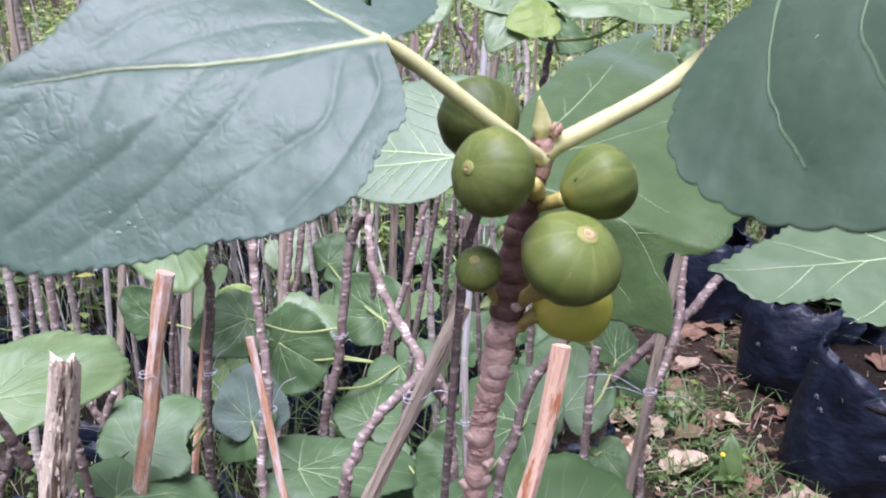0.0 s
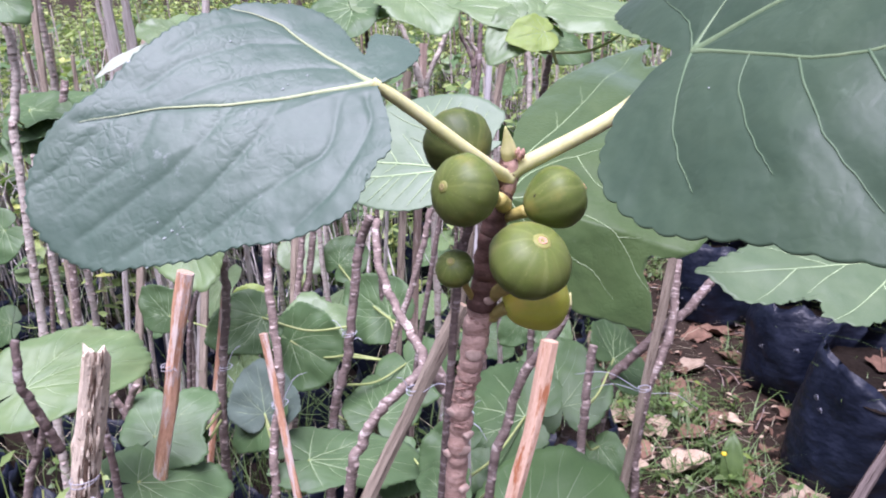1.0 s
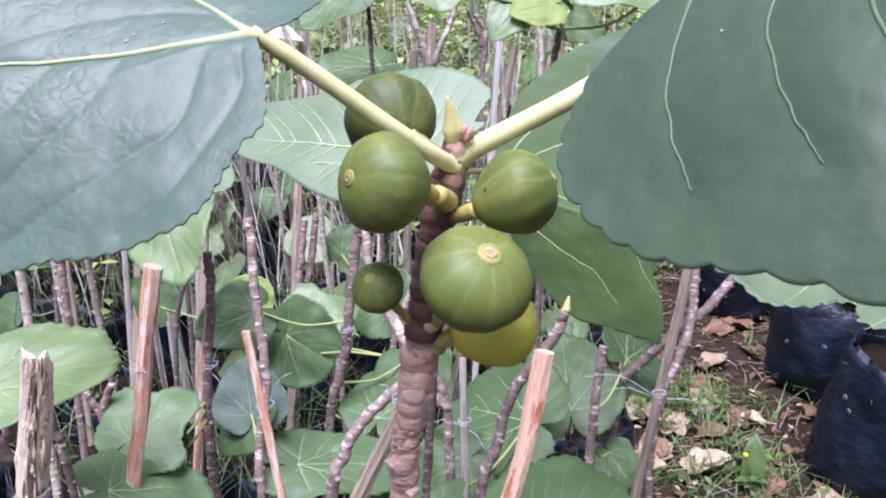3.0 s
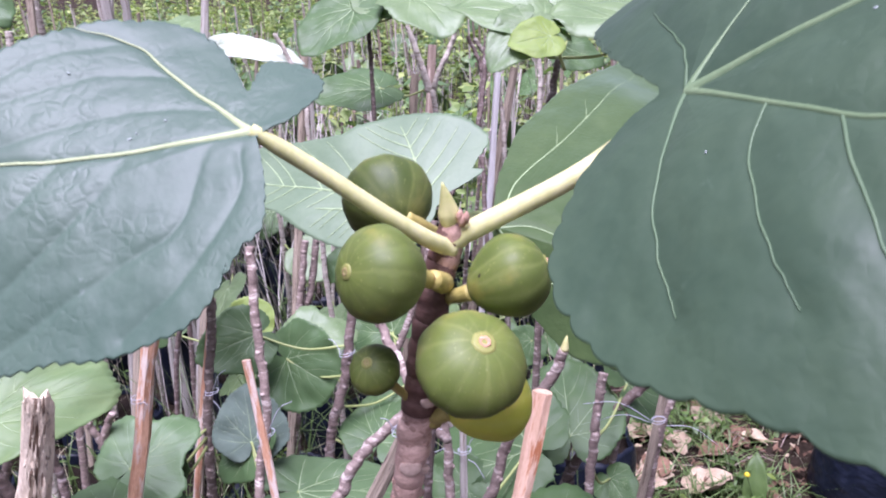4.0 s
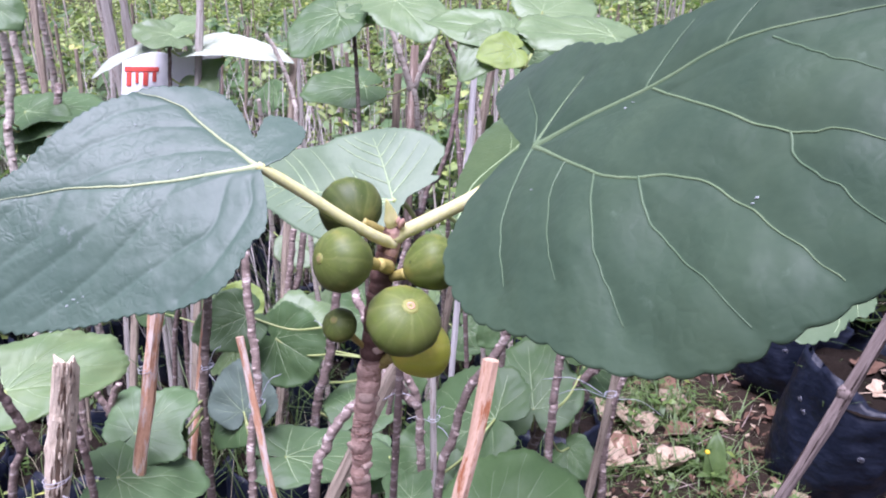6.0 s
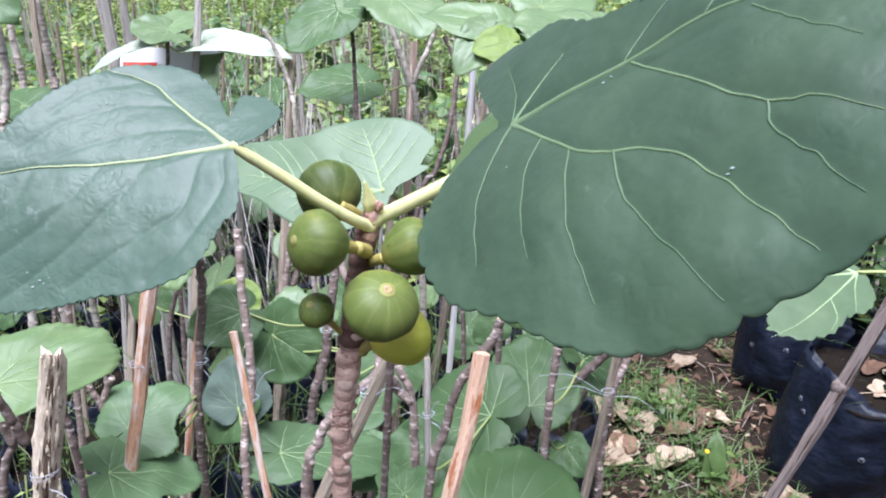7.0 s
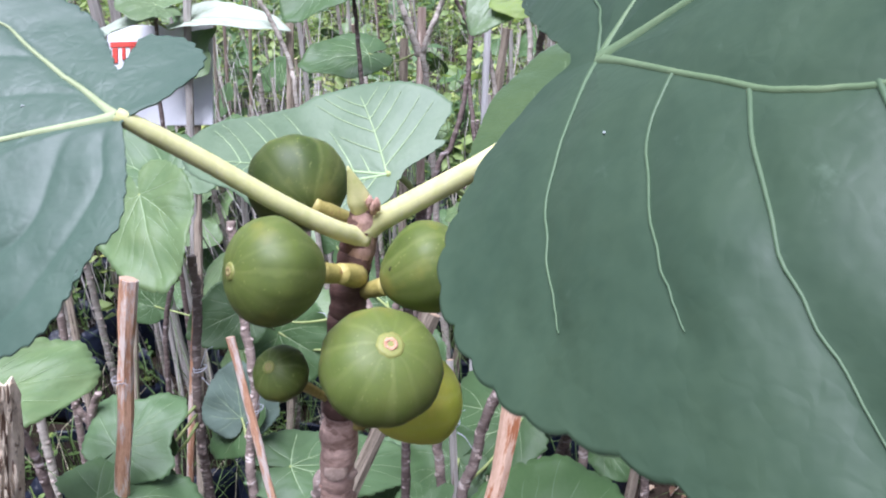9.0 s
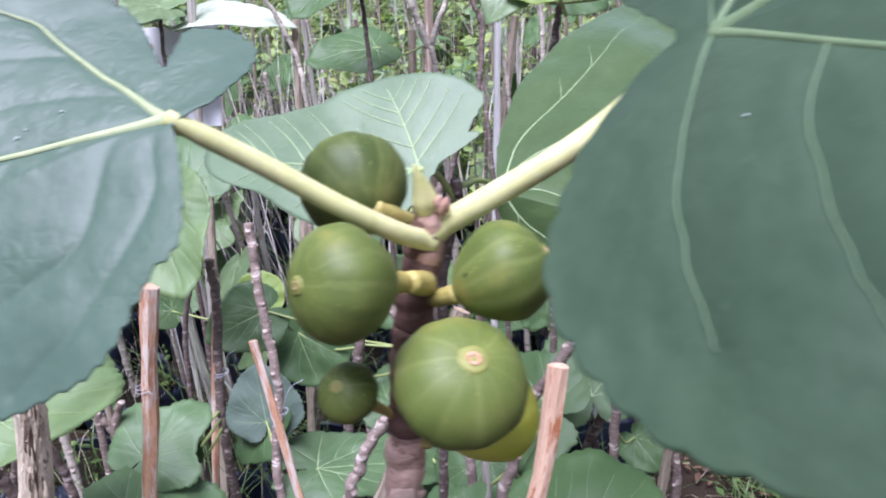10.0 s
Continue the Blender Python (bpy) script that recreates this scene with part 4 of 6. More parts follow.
fig((0.012, 0.263, 1.486), (0.010, 0.256, 1.494), 0.0094, 1.15, FIG_GREEN, (0.019, 0.285, 1.460), 6, 0.0017, 0.86, OSTIOLE_DULL)

# pale woody crown from which the two leaf stalks spring
crown_path = spline([rel((0.0325, 0.2925, 1.513)), rel((0.0355, 0.2935, 1.522)), rel((0.0385, 0.2955, 1.5315))], 6)
part("crown", mesh_from("crown", *tube(crown_path, np.interp(np.linspace(0, 1, len(crown_path)), [0, 0.25, 0.6, 0.85, 1], [0.0054, 0.0059, 0.0052, 0.0055, 0.004]), 18, jitter=0.04, rnd=random.Random(4)), [BARK_CROWN]), main, "pinkish-brown woody crown of the shoot")
# bud, its red stipule scar and an aborted fruit stub
bud_at = rel((0.036, 0.294, 1.531))
bud_tip = rel((0.034, 0.290, 1.548))
path = spline([bud_at, bud_at * 0.55 + bud_tip * 0.45 + np.array((0.0004, 0, 0)), bud_tip], 6)
part("bud", mesh_from("bud", *tube(path, np.interp(np.linspace(0, 1, len(path)), [0, 0.3, 0.7, 1], [0.0034, 0.0042, 0.0022, 0.0003]), 12), [BUD]), main, "pointed lime-green leaf bud")
for k, (dx, dz) in enumerate(((0.0, 0.0), (0.0014, 0.0012), (-0.0008, 0.0018))):
    c = rel((0.041, 0.290, 1.534)) + np.array((dx, 0, dz))
    part("bud_scale", mesh_from("bud_scale", *tube([c - np.array((0, 0, 0.0025)), c, c + np.array((0.0004, -0.0006, 0.0022))], [0.001, 0.0015, 0.0005], 8), [BUD_RED]), main, "torn red bud scale")
stub = spline([rel((0.034, 0.287, 1.510)), rel((0.033, 0.280, 1.514)), rel((0.032, 0.275, 1.517))], 4)
part("stub", mesh_from("stub", *tube(stub, np.linspace(0.0042, 0.0034, len(stub)), 12), [FIG_STALK]), main, "stub of a shed fruit")


def petiole(points, r0, r1):
    path = spline([rel(p) for p in points], 10)
    s = np.linspace(0, 1, len(path))
    rr = np.interp(s, [0, 0.08, 0.9, 1], [r0 * 1.35, r0, r1, r1 * 0.75])
    part("petiole", mesh_from("petiole", *tube(path, rr, 16), [PETIOLE]), main, "smooth cream-green leaf stalk")


petiole([(0.036, 0.292, 1.522), (0.029, 0.2825, 1.5295), (0.016, 0.274, 1.5415), (-0.003, 0.267, 1.558), (-0.022, 0.259, 1.574)], 0.0032, 0.0029)
petiole([(0.037, 0.294, 1.525), (0.052, 0.295, 1.533), (0.079, 0.303, 1.546), (0.098, 0.314, 1.557), (0.118, 0.310, 1.578)], 0.0040, 0.0035)


def big_leaf(name_label, joint, tip, up, size, radii, bend, veins, mat, vein_mat, seed, vein_width, quilt, wave, rings=80, spokes=500, teeth=96, bite=0.014, vein_side=6, owner=None, keep=None, spots=(), faint=None, **more):
    blade, vein = leaf_shape(size, radii, bend, rings=rings, spokes=spokes, teeth=teeth, bite=bite, wave=wave, quilt=quilt, seed=seed, veins=veins,
                             vein_width=vein_width, vein_side=vein_side, thick=0.0005, keep=keep, **more)
    own = owner or main
    ob = part("leaf", mesh_from("leaf", *blade, [mat]), own, name_label, frame_of(Vector(joint) - own.location, Vector(tip) - own.location, up))
    top = np.array(blade[0][:len(blade[0]) // 2])
    for k, (u, w) in enumerate(spots):
        c = top[np.argmin(np.linalg.norm(top[:, :2] - np.array((u, w)) * size, axis=1))]
        r = (0.0007, 0.0005, 0.0004)[k % 3]
        ring = [(c[0] + r * (1 + 0.4 * math.sin(2.3 * q + k)) * math.cos(q), c[1] + 0.7 * r * math.sin(q), c[2] + 0.0002) for q in np.linspace(0, 2 * math.pi, 11)[:-1]]
        speck = ring + [(c[0], c[1], c[2] + 0.0008)]
        part("speck", mesh_from("speck", speck, [(q, (q + 1) % 10, 10) for q in range(10)], [SPECK]), ob, "dried white speck")
    for k, (v, f) in enumerate(vein):
        part("vein", mesh_from("vein", v, f, [faint if faint and k > 3 else vein_mat]), ob)
    return ob


big_leaf("broad dark blue-green leaf with toothed edge and dusty spots", (-0.022, 0.259, 1.574), (-0.144, 0.197, 1.545), (0.052, -0.510, 0.859), 0.1393,
         (1.07, 0.98, 0.79, 0.65, 0.58, 0.52, 0.46, 0.32, 0.27, 0.09, 0.03, 0.03, 0.02, 0.02, 0.03, 0.03, 0.04, 0.05, 0.10, 0.14, 0.20, 0.24, 0.26, 0.28, 0.28, 0.27, 0.15, 0.37, 0.47, 0.52, 0.57, 0.61, 0.66, 0.72, 0.81, 0.99), (-0.11, 0.11, -0.57, -0.08), (-16, -65, -138, 81), LEAF_DARK, VEIN_NEAR, 11, 0.00085, 0.0016, 0.02, vein_side=6, keep=2, groove=0.011, bulge=0.0005, course=((1, ((0, 0), (0.42, -0.09), (0.62, -0.16), (0.85, -0.20))), (1, ((0, 0), (0.12, -0.26), (0.20, -0.41), (0.33, -0.49))), (0.5, ((0.64, -0.15), (0.74, -0.05), (0.98, 0.01))), (0.6, ((0.43, -0.08), (0.51, -0.02), (0.65, 0.04), (0.95, 0.09))), (0.6, ((0.29, -0.03), (0.39, 0.05), (0.60, 0.14), (0.85, 0.19)))) + ((0.6, ((0.11, 0.01), (0.21, 0.17), (0.35, 0.20), (0.63, 0.25))), (0.5, ((0.04, 0.05), (0.08, 0.17), (0.24, 0.30), (0.38, 0.35))), (0.45, ((0.77, -0.18), (0.94, -0.10), (1.04, -0.08))), (0.4, ((0.12, -0.26), (0.28, -0.31), (0.48, -0.29), (0.65, -0.24))), (0.35, ((0.20, -0.41), (0.38, -0.40), (0.53, -0.34))), (0.35, ((0.05, -0.10), (0.18, -0.16), (0.37, -0.18), (0.59, -0.17)))), spots=((0.26, -0.09), (0.17, -0.11), (0.24, -0.10), (0.70, 0.19), (0.69, 0.21), (0.73, 0.15), (0.73, 0.20), (0.82, 0.29), (0.67, 0.20), (0.35, -0.33)))
big_leaf("huge dark green leaf cupped upwards with a scalloped edge", (0.109, 0.261, 1.587), (0.211, 0.183, 1.655), (-0.662, -0.248, 0.708), 0.1456,
         (1.12, 1.02, 0.83, 0.59, 0.46, 0.41, 0.40, 0.41, 0.44, 0.47, 0.50, 0.59, 0.73, 0.70, 0.22, 0.09, 0.07, 0.07, 0.10, 0.13, 0.16, 0.20, 0.26, 0.32, 0.41, 0.50, 0.57, 0.63, 0.69, 0.77, 0.90, 1.03, 1.14, 1.26, 1.28, 1.20), (-0.01, -0.296, 0.117, 0.131), (3, -32, 69, 114, -89), LEAF_SMOOTH, VEIN_SOFT, 12, 0.00115, 0.0019, 0.05, groove=0.035, bulge=0.0006, lift=0.0003, faint=VEIN_FAINT, teeth=64, bite=0.02, scallop=True, course=((1, ((0, 0), (0.41, 0.05), (0.66, 0.07), (0.85, 0.05), (1.11, 0.02))), (0.75, ((0, 0), (0.34, -0.24), (0.48, -0.29), (0.59, -0.31), (0.72, -0.39), (0.84, -0.51), (0.96, -0.63))), (0.6, ((0, 0), (0.15, 0.23))), (0.5, ((0.41, 0.05), (0.46, 0.13), (0.54, 0.24))), (0.5, ((0.66, 0.07), (0.71, 0.14), (0.74, 0.18))), (0.55, ((0.44, 0.04), (0.66, -0.14), (0.85, -0.27), (0.95, -0.30), (1.07, -0.37)))) + ((0.4, ((0.85, -0.27), (0.87, -0.35), (0.95, -0.43), (1.04, -0.54))), (0.4, ((0.79, 0.03), (0.90, -0.07), (1.03, -0.18))), (0.5, ((0.48, -0.29), (0.52, -0.41), (0.61, -0.52), (0.79, -0.70))), (0.45, ((0.33, -0.24), (0.37, -0.41), (0.43, -0.56), (0.49, -0.68))), (0.4, ((0.20, -0.15), (0.19, -0.28), (0.25, -0.47), (0.29, -0.56))), (0.4, ((0, 0), (0.01, -0.29), (0.05, -0.45), (0.09, -0.54)))) + ((0.45, ((0, 0), (-0.02, 0.11), (-0.08, 0.22), (-0.16, 0.34))),), spots=((0.78, -0.41), (0.77, -0.42), (0.38, 0.01), (0.36, 0.00), (0.11, -0.23)))

# ---- leaves of the plants just behind ----
behind = fig_plant([[(-0.019, 0.600, 1.307), (-0.011, 0.601, 1.358), (0.003, 0.584, 1.415), (0.005, 0.581, 1.433)]], "slender fig plant with two large grey-green leaves", 0.006, 0.0045, BARK_DARK, seed=21)
big_leaf("wide pale green leaf with white veins", (-0.017, 0.560, 1.449), (-0.183, 0.587, 1.455), (-0.073, -0.635, 0.769), 0.1685, (1.06, 0.75, 0.61, 0.52, 0.45, 0.38, 0.32, 0.27, 0.23, 0.18, 0.15, 0.13, 0.11, 0.09, 0.07, 0.06, 0.06, 0.07, 0.07, 0.07, 0.08, 0.12, 0.29, 0.26, 0.42, 0.45, 0.47, 0.48, 0.49, 0.51, 0.54, 0.56, 0.59, 0.62, 0.84, 1.11), (-0.12, -0.15, 0.00, 0.05), (1, -64, 20), LEAF_SAGE, VEIN_FAR, 13, 0.0014, 0.0012, 0.05, 22, 150, 60, 0.015, 7, behind)
big_leaf("grey-green leaf with a drooping glossy half", (0.028, 0.679, 1.383), (0.211, 0.626, 1.350), (-0.102, -0.752, 0.651), 0.1939, outline((0, 0.975), (4, 1.025), (11, 1.05), (15, 1.16), (20, 1.06), (30, 1.04), (40, 1.09), (50, 1.19), (60, 1.34), (70, 1.55), (75, 1.66), (79, 1.54), (82.5, 2.02), (87, 1.7), (91, 1.41), (96, 1.11), (101, 0.86), (106, 0.68), (110, 0.45), (120, 0.16), (130, 0.07), (180, 0.04), (250, 0.03), (270, 0.07), (290, 0.12), (300, 0.2), (310, 0.42), (318, 0.64), (327, 0.78), (332, 0.9), (335, 0.99), (340, 0.94), (345, 0.87), (349, 0.8), (352, 0.785), (355, 0.8), (357, 0.9)), (-0.06, -0.14, 0.00, -0.42), (-8, 72, 18, 33), LEAF_GLOSSY, VEIN_FAR, 14, 0.00065, 0.0016, 0.05, 34, 200, 70, 0.014, 6, behind, course=((1, ((0, 0), (-0.03, 0.30), (0.07, 0.71), (0.15, 1.16), (0.21, 1.72))), (1, ((0, 0), (0.03, 0.18), (0.16, 0.36), (0.24, 0.42), (0.36, 0.54), (0.59, 0.80))), (0.9, ((0, 0), (0.17, 0.06), (0.45, 0.03), (0.61, -0.03), (0.76, -0.18), (0.84, -0.24))), (0.8, ((0, 0), (0.15, -0.10), (0.41, -0.19), (0.54, -0.22), (0.67, -0.32)))) + ((0.7, ((0, 0), (0.09, -0.07), (0.16, -0.19))), (0.5, ((0.24, 0.42), (0.38, 0.28), (0.56, 0.19), (0.73, 0.14))), (0.4, ((0.61, -0.03), (0.71, -0.00))), (0.4, ((0.05, 0.62), (-0.01, 0.77))), (0.4, ((0.11, 0.90), (0.04, 1.07)))), bulge=0.0014)
for a, j in (((0.003, 0.584, 1.415), (-0.017, 0.560, 1.449)), ((0.005, 0.584, 1.426), (0.028, 0.679, 1.383))):
    pth = spline([np.array(Vector(a) - behind.location), np.array(Vector(a).lerp(Vector(j), 0.5) - behind.location) + np.array((0, 0, 0.008)), np.array(Vector(j) - behind.location)], 6)
    part("petiole", mesh_from("petiole", *tube(pth, [0.0025] * len(pth), 8), [PETIOLE_FAR]), behind)

# ---- grow bags along the path ----
grow_bag(1.102, 2.075, 0.2, 0.45, (0.2, 0.0), 51, "black polythene grow bag with sagging rim and dry leaves inside", 0.06, 0.1, (4.35, 0.085), ((3.5, 0.269), (4.52, 0.211), (3.36, 0.3), (5.1, 0.27)))
grow_bag(1.129, 2.630, 0.2, 0.36, (0.0, 0.0), 52, "big black polythene grow bag, creased and folded at the rim", 0.3, 0.13, None, ((4.29, 0.228), (3.6, 0.19), (4.8, 0.16)))
grow_bag(0.943, 3.232, 0.2, 0.36, (0.0, 0.0), 53, "big black polythene grow bag behind the others", 0.25, 0.11)

# ---- potted plants and stakes of the nursery ----
U = (0, -0.55, 0.83)
FLAT = (0, -0.2, 0.98)
FACE = (0, -0.85, 0.5)

fig_plant([[(-0.434, 0.621, 1.047), (-0.434, 0.624, 1.105), (-0.439, 0.618, 1.167)], [(-0.479, 0.602, 1.093), (-0.484, 0.596, 1.130), (-0.492, 0.590, 1.170), (-0.496, 0.588, 1.191), (-0.497, 0.598, 1.238)]],
          "fig cutting with a reddish bare shoot and one pale leaf", 0.0085, 0.005, BARK_DARK,
          [dict(joint=(-0.564, 0.672, 1.126), tip=(-0.446, 0.788, 1.158), up=U, kind=2, mat=LEAF_LIME, wide=0.6)], seed=1)
stake((-0.377, 0.554, 1.254), (-0.429, 0.556, 1.072), 0.027, 0.021, STAKE_ROT, "thick splintered rotting wooden stake", 1, True)
tie((-0.416, 0.547, 1.100), 0.018, "thin grey wire twisted round a rotten stake", ((0.05, -0.02, -0.04),), WIRE, seed=1)
stake((-0.386, 0.783, 1.240), (-0.465, 0.780, 0.942), 0.022, 0.014, STAKE_RED, "straight orange-brown split wooden stake", 2)
tie((-0.431, 0.786, 1.096), 0.0145, tails=((0.02, -0.02, 0.005),), mat=WIRE, seed=2)
fig_plant([[(-0.469, 0.982, 0.753), (-0.470, 1.003, 0.877), (-0.464, 1.028, 0.982), (-0.454, 1.044, 1.065), (-0.454, 1.054, 1.138)]], "knobbly grey fig stem tied to a thin stake", 0.0105, 0.008, BARK_GREY,
          [dict(joint=(-0.506, 0.838, 0.937), tip=(-0.432, 0.922, 0.982), up=U, kind=1, mat=LEAF_LIGHT),
           dict(joint=(-0.493, 0.755, 0.920), tip=(-0.378, 0.828, 0.877), up=FLAT, kind=1, mat=LEAF_LIGHT),
           dict(joint=(-0.479, 0.875, 0.888), tip=(-0.585, 0.911, 0.875), up=FACE, kind=2)], seed=2)
stake((-0.468, 1.085, 1.089), (-0.509, 0.994, 0.740), 0.013, 0.01, STAKE_RED, "thin brown stake beside a knobbly stem", 3)
tie((-0.458, 1.016, 0.954), 0.013, tails=((0.03, -0.02, -0.055), (0.035, -0.01, 0.05)), seed=3)
fig_plant([[(-0.349, 0.897, 0.774), (-0.354, 0.927, 0.870), (-0.342, 0.955, 0.955), (-0.353, 0.983, 1.048), (-0.364, 1.016, 1.151), (-0.369, 1.033, 1.205)]], "upright knobbly fig stem with bare rounded top", 0.0088, 0.008, BARK_GREY,
          [dict(joint=(-0.384, 0.978, 0.889), tip=(-0.397, 1.012, 0.976), up=(0.1, -0.85, 0.5), kind=0, mat=LEAF_GREY, wide=1.1),
           dict(joint=(-0.385, 0.980, 0.875), tip=(-0.474, 1.041, 0.888), up=FACE, kind=1),
           dict(joint=(-0.308, 0.962, 0.812), tip=(-0.097, 1.058, 0.770), up=(0, -0.3, 0.95), kind=0, wide=0.5, mat=LEAF_LIGHT, label="fig leaf with a browned edge on a long lime stalk")], seed=3)
stake((-0.346, 0.920, 1.077), (-0.302, 0.870, 0.801), 0.0135, 0.008, STAKE_RED, "slim orange-brown lath leaning against a stem", 4)
tie((-0.339, 0.937, 0.939), 0.016, tails=((0.055, -0.02, 0.075), (-0.01, -0.02, -0.02)), seed=4)
fig_plant([[(-0.337, 1.220, 0.705), (-0.309, 1.255, 0.827), (-0.295, 1.287, 0.946), (-0.283, 1.326, 1.059), (-0.258, 1.327, 1.121)]], "tall brown fig stem behind among the stakes", 0.0125, 0.0105, BARK_DARK,
          [dict(joint=(-0.440, 1.302, 0.847), tip=(-0.320, 1.248, 0.816), up=FACE, kind=2),
           dict(joint=(-0.485, 1.272, 0.917), tip=(-0.575, 1.198, 0.900), up=FACE, kind=0),
           dict(joint=(-0.438, 1.404, 0.830), tip=(-0.325, 1.477, 0.838), up=U, kind=1, mat=LEAF_PALE),
           dict(joint=(-0.239, 1.217, 0.722), tip=(-0.233, 1.348, 0.767), up=FACE, kind=0),
           dict(joint=(-0.201, 1.354, 0.772), tip=(-0.135, 1.254, 0.725), up=FACE, kind=2)], seed=4)
tie((-0.301, 1.266, 0.890), 0.018, "blue plastic twine tied round a fig stem", ((-0.03, -0.02, 0.04), (0.03, -0.02, -0.005)), seed=5)
fig_plant([[(-0.172, 0.705, 0.960), (-0.155, 0.724, 1.028), (-0.138, 0.741, 1.064), (-0.115, 0.762, 1.082), (-0.082, 0.798, 1.109), (-0.109, 0.856, 1.123), (-0.143, 0.899, 1.158), (-0.166, 0.936, 1.203), (-0.171, 0.975, 1.246)],
           [(-0.082, 0.798, 1.109), (-0.057, 0.805, 1.066), (-0.039, 0.787, 1.061)]], "crooked pale-barked fig branch with leaf scars", 0.0125, 0.0064, BARK_GREY, [], seed=5)
stake((-0.027, 0.762, 1.217), (-0.145, 0.710, 0.963), 0.019, 0.012, STAKE_OLD, "weathered grey stake leaning at a steep slant", 5)
tie((-0.086, 0.746, 1.102), 0.014, tails=((0.05, -0.02, 0.02), (-0.02, -0.02, 0.03)), seed=6)
fig_plant([[(-0.045, 0.854, 0.840), (-0.050, 0.870, 0.927), (-0.056, 0.889, 0.998), (-0.078, 0.897, 1.048)]], "knobbly grey fig stem among the stakes", 0.009, 0.0075, BARK_GREY,
          [dict(joint=(-0.150, 1.074, 0.746), tip=(-0.191, 0.999, 0.711), up=FACE, kind=0),
           dict(joint=(0.057, 1.042, 0.864), tip=(-0.105, 1.123, 0.845), up=U, kind=0),
           dict(joint=(-0.037, 0.966, 0.842), tip=(-0.122, 0.936, 0.798), up=U, kind=2)], seed=6)
stake((-0.036, 0.925, 1.049), (-0.028, 0.856, 0.840), 0.011, 0.008, STAKE_PALE, "thin upright pale grey stake", 6)
tie((-0.031, 0.894, 0.965), 0.011, tails=((-0.04, -0.02, 0.01), (0.03, -0.02, -0.03), (0.02, -0.02, 0.04)), seed=7)
budded = fig_plant([[(0.016, 0.592, 1.078), (0.030, 0.603, 1.150), (0.048, 0.611, 1.213), (0.066, 0.615, 1.241), (0.083, 0.619, 1.271), (0.091, 0.623, 1.290)]], "fig shoot ending in a yellow-green bud", 0.0068, 0.0055, BARK_GREY,
          [dict(joint=(0.075, 0.739, 0.845), tip=(0.163, 0.900, 0.937), up=(-0.1, -0.6, 0.8), kind=2, mat=LEAF_BROAD, wide=0.85),
           dict(joint=(-0.049, 0.774, 0.910), tip=(-0.097, 0.826, 0.916), up=U, kind=1)], seed=7)
tip_path = spline([np.array(Vector((0.091, 0.623, 1.290)) - budded.location), np.array(Vector((0.092, 0.624, 1.298)) - budded.location), np.array(Vector((0.093, 0.626, 1.303)) - budded.location)], 4)
part("bud", mesh_from("bud", *tube(tip_path, np.linspace(0.0042, 0.0006, len(tip_path)), 10), [BUD]), budded, "small yellow-green bud")
stake((0.074, 0.598, 1.262), (0.044, 0.572, 1.099), 0.0172, 0.012, STAKE_PINK, "freshly cut pinkish flat bamboo lath", 7)
fig_plant([[(0.126, 1.208, 0.721), (0.099, 1.280, 0.767), (0.027, 1.358, 0.842)]], "dark leafy fig stem among the stakes", 0.009, 0.006, BARK_DARK,
          [dict(joint=(0.126, 1.150, 0.815), tip=(0.107, 1.284, 0.900), up=FACE, kind=0, wide=1.05),
           dict(joint=(0.052, 1.332, 0.900), tip=(0.006, 1.307, 0.856), up=FACE, kind=0)], seed=8)
fig_plant([[(0.156, 1.042, 0.835), (0.161, 1.062, 0.906), (0.168, 1.087, 0.985)]], "short grey knobbly fig stem among the stakes", 0.0095, 0.0085, BARK_GREY,
          [dict(joint=(0.196, 1.120, 0.752), tip=(0.231, 1.063, 0.735), up=FACE, kind=0),
           dict(joint=(0.226, 1.233, 0.874), tip=(0.304, 1.348, 0.864), up=FACE, kind=0)], seed=9)
fig_plant([[(0.123, 1.189, 0.682), (0.188, 1.196, 0.813), (0.247, 1.201, 0.888), (0.306, 1.212, 0.951), (0.352, 1.231, 0.985), (0.405, 1.277, 1.029)]], "dark slanting fig branch among the stakes", 0.012, 0.0095, BARK_DARK, [], seed=10)
fig_plant([[(0.258, 1.076, 0.689), (0.262, 1.104, 0.806), (0.277, 1.119, 0.892), (0.310, 1.157, 0.976), (0.325, 1.227, 1.088)]], "grey fig stem beside a split cane", 0.0105, 0.009, BARK_GREY, [], seed=11)
stake((0.307, 1.181, 1.113), (0.239, 1.066, 0.721), 0.016, 0.01, STAKE_OLD, "brown split cane tied to a fig stem", 8)
tie((0.260, 1.076, 0.909), 0.0125, tails=((-0.12, -0.01, 0.03), (0.09, -0.02, -0.025), (-0.1, 0.0, -0.01)), seed=8)
fig_plant([[(0.216, 1.260, 0.689), (0.243, 1.297, 0.765), (0.271, 1.320, 0.809)]], "thin dead fig twig among the stakes", 0.009, 0.006, BARK_GREY, [], seed=12)
cane = stake((0.411, 0.514, 1.387), (0.341, 0.489, 1.201), 0.0125, 0.010, CANE_DARK, "slanting dark cane with flaking bark and a joint", 9)
cane_way = Vector((0.341, 0.489, 1.201)) - Vector((0.411, 0.514, 1.387))
for k, s in enumerate((0.42,)):
    c = np.array(Vector((0.411, 0.514, 1.387)) + cane_way * s - cane.location)
    d = np.array(cane_way.normalized())
    part("node", mesh_from("node", *tube([c - d * 0.006, c - d * 0.002, c + d * 0.001, c + d * 0.006], [0.0056, 0.007, 0.0068, 0.0054], 12, 0.85), [CANE_DARK]), cane, "swollen cane joint")
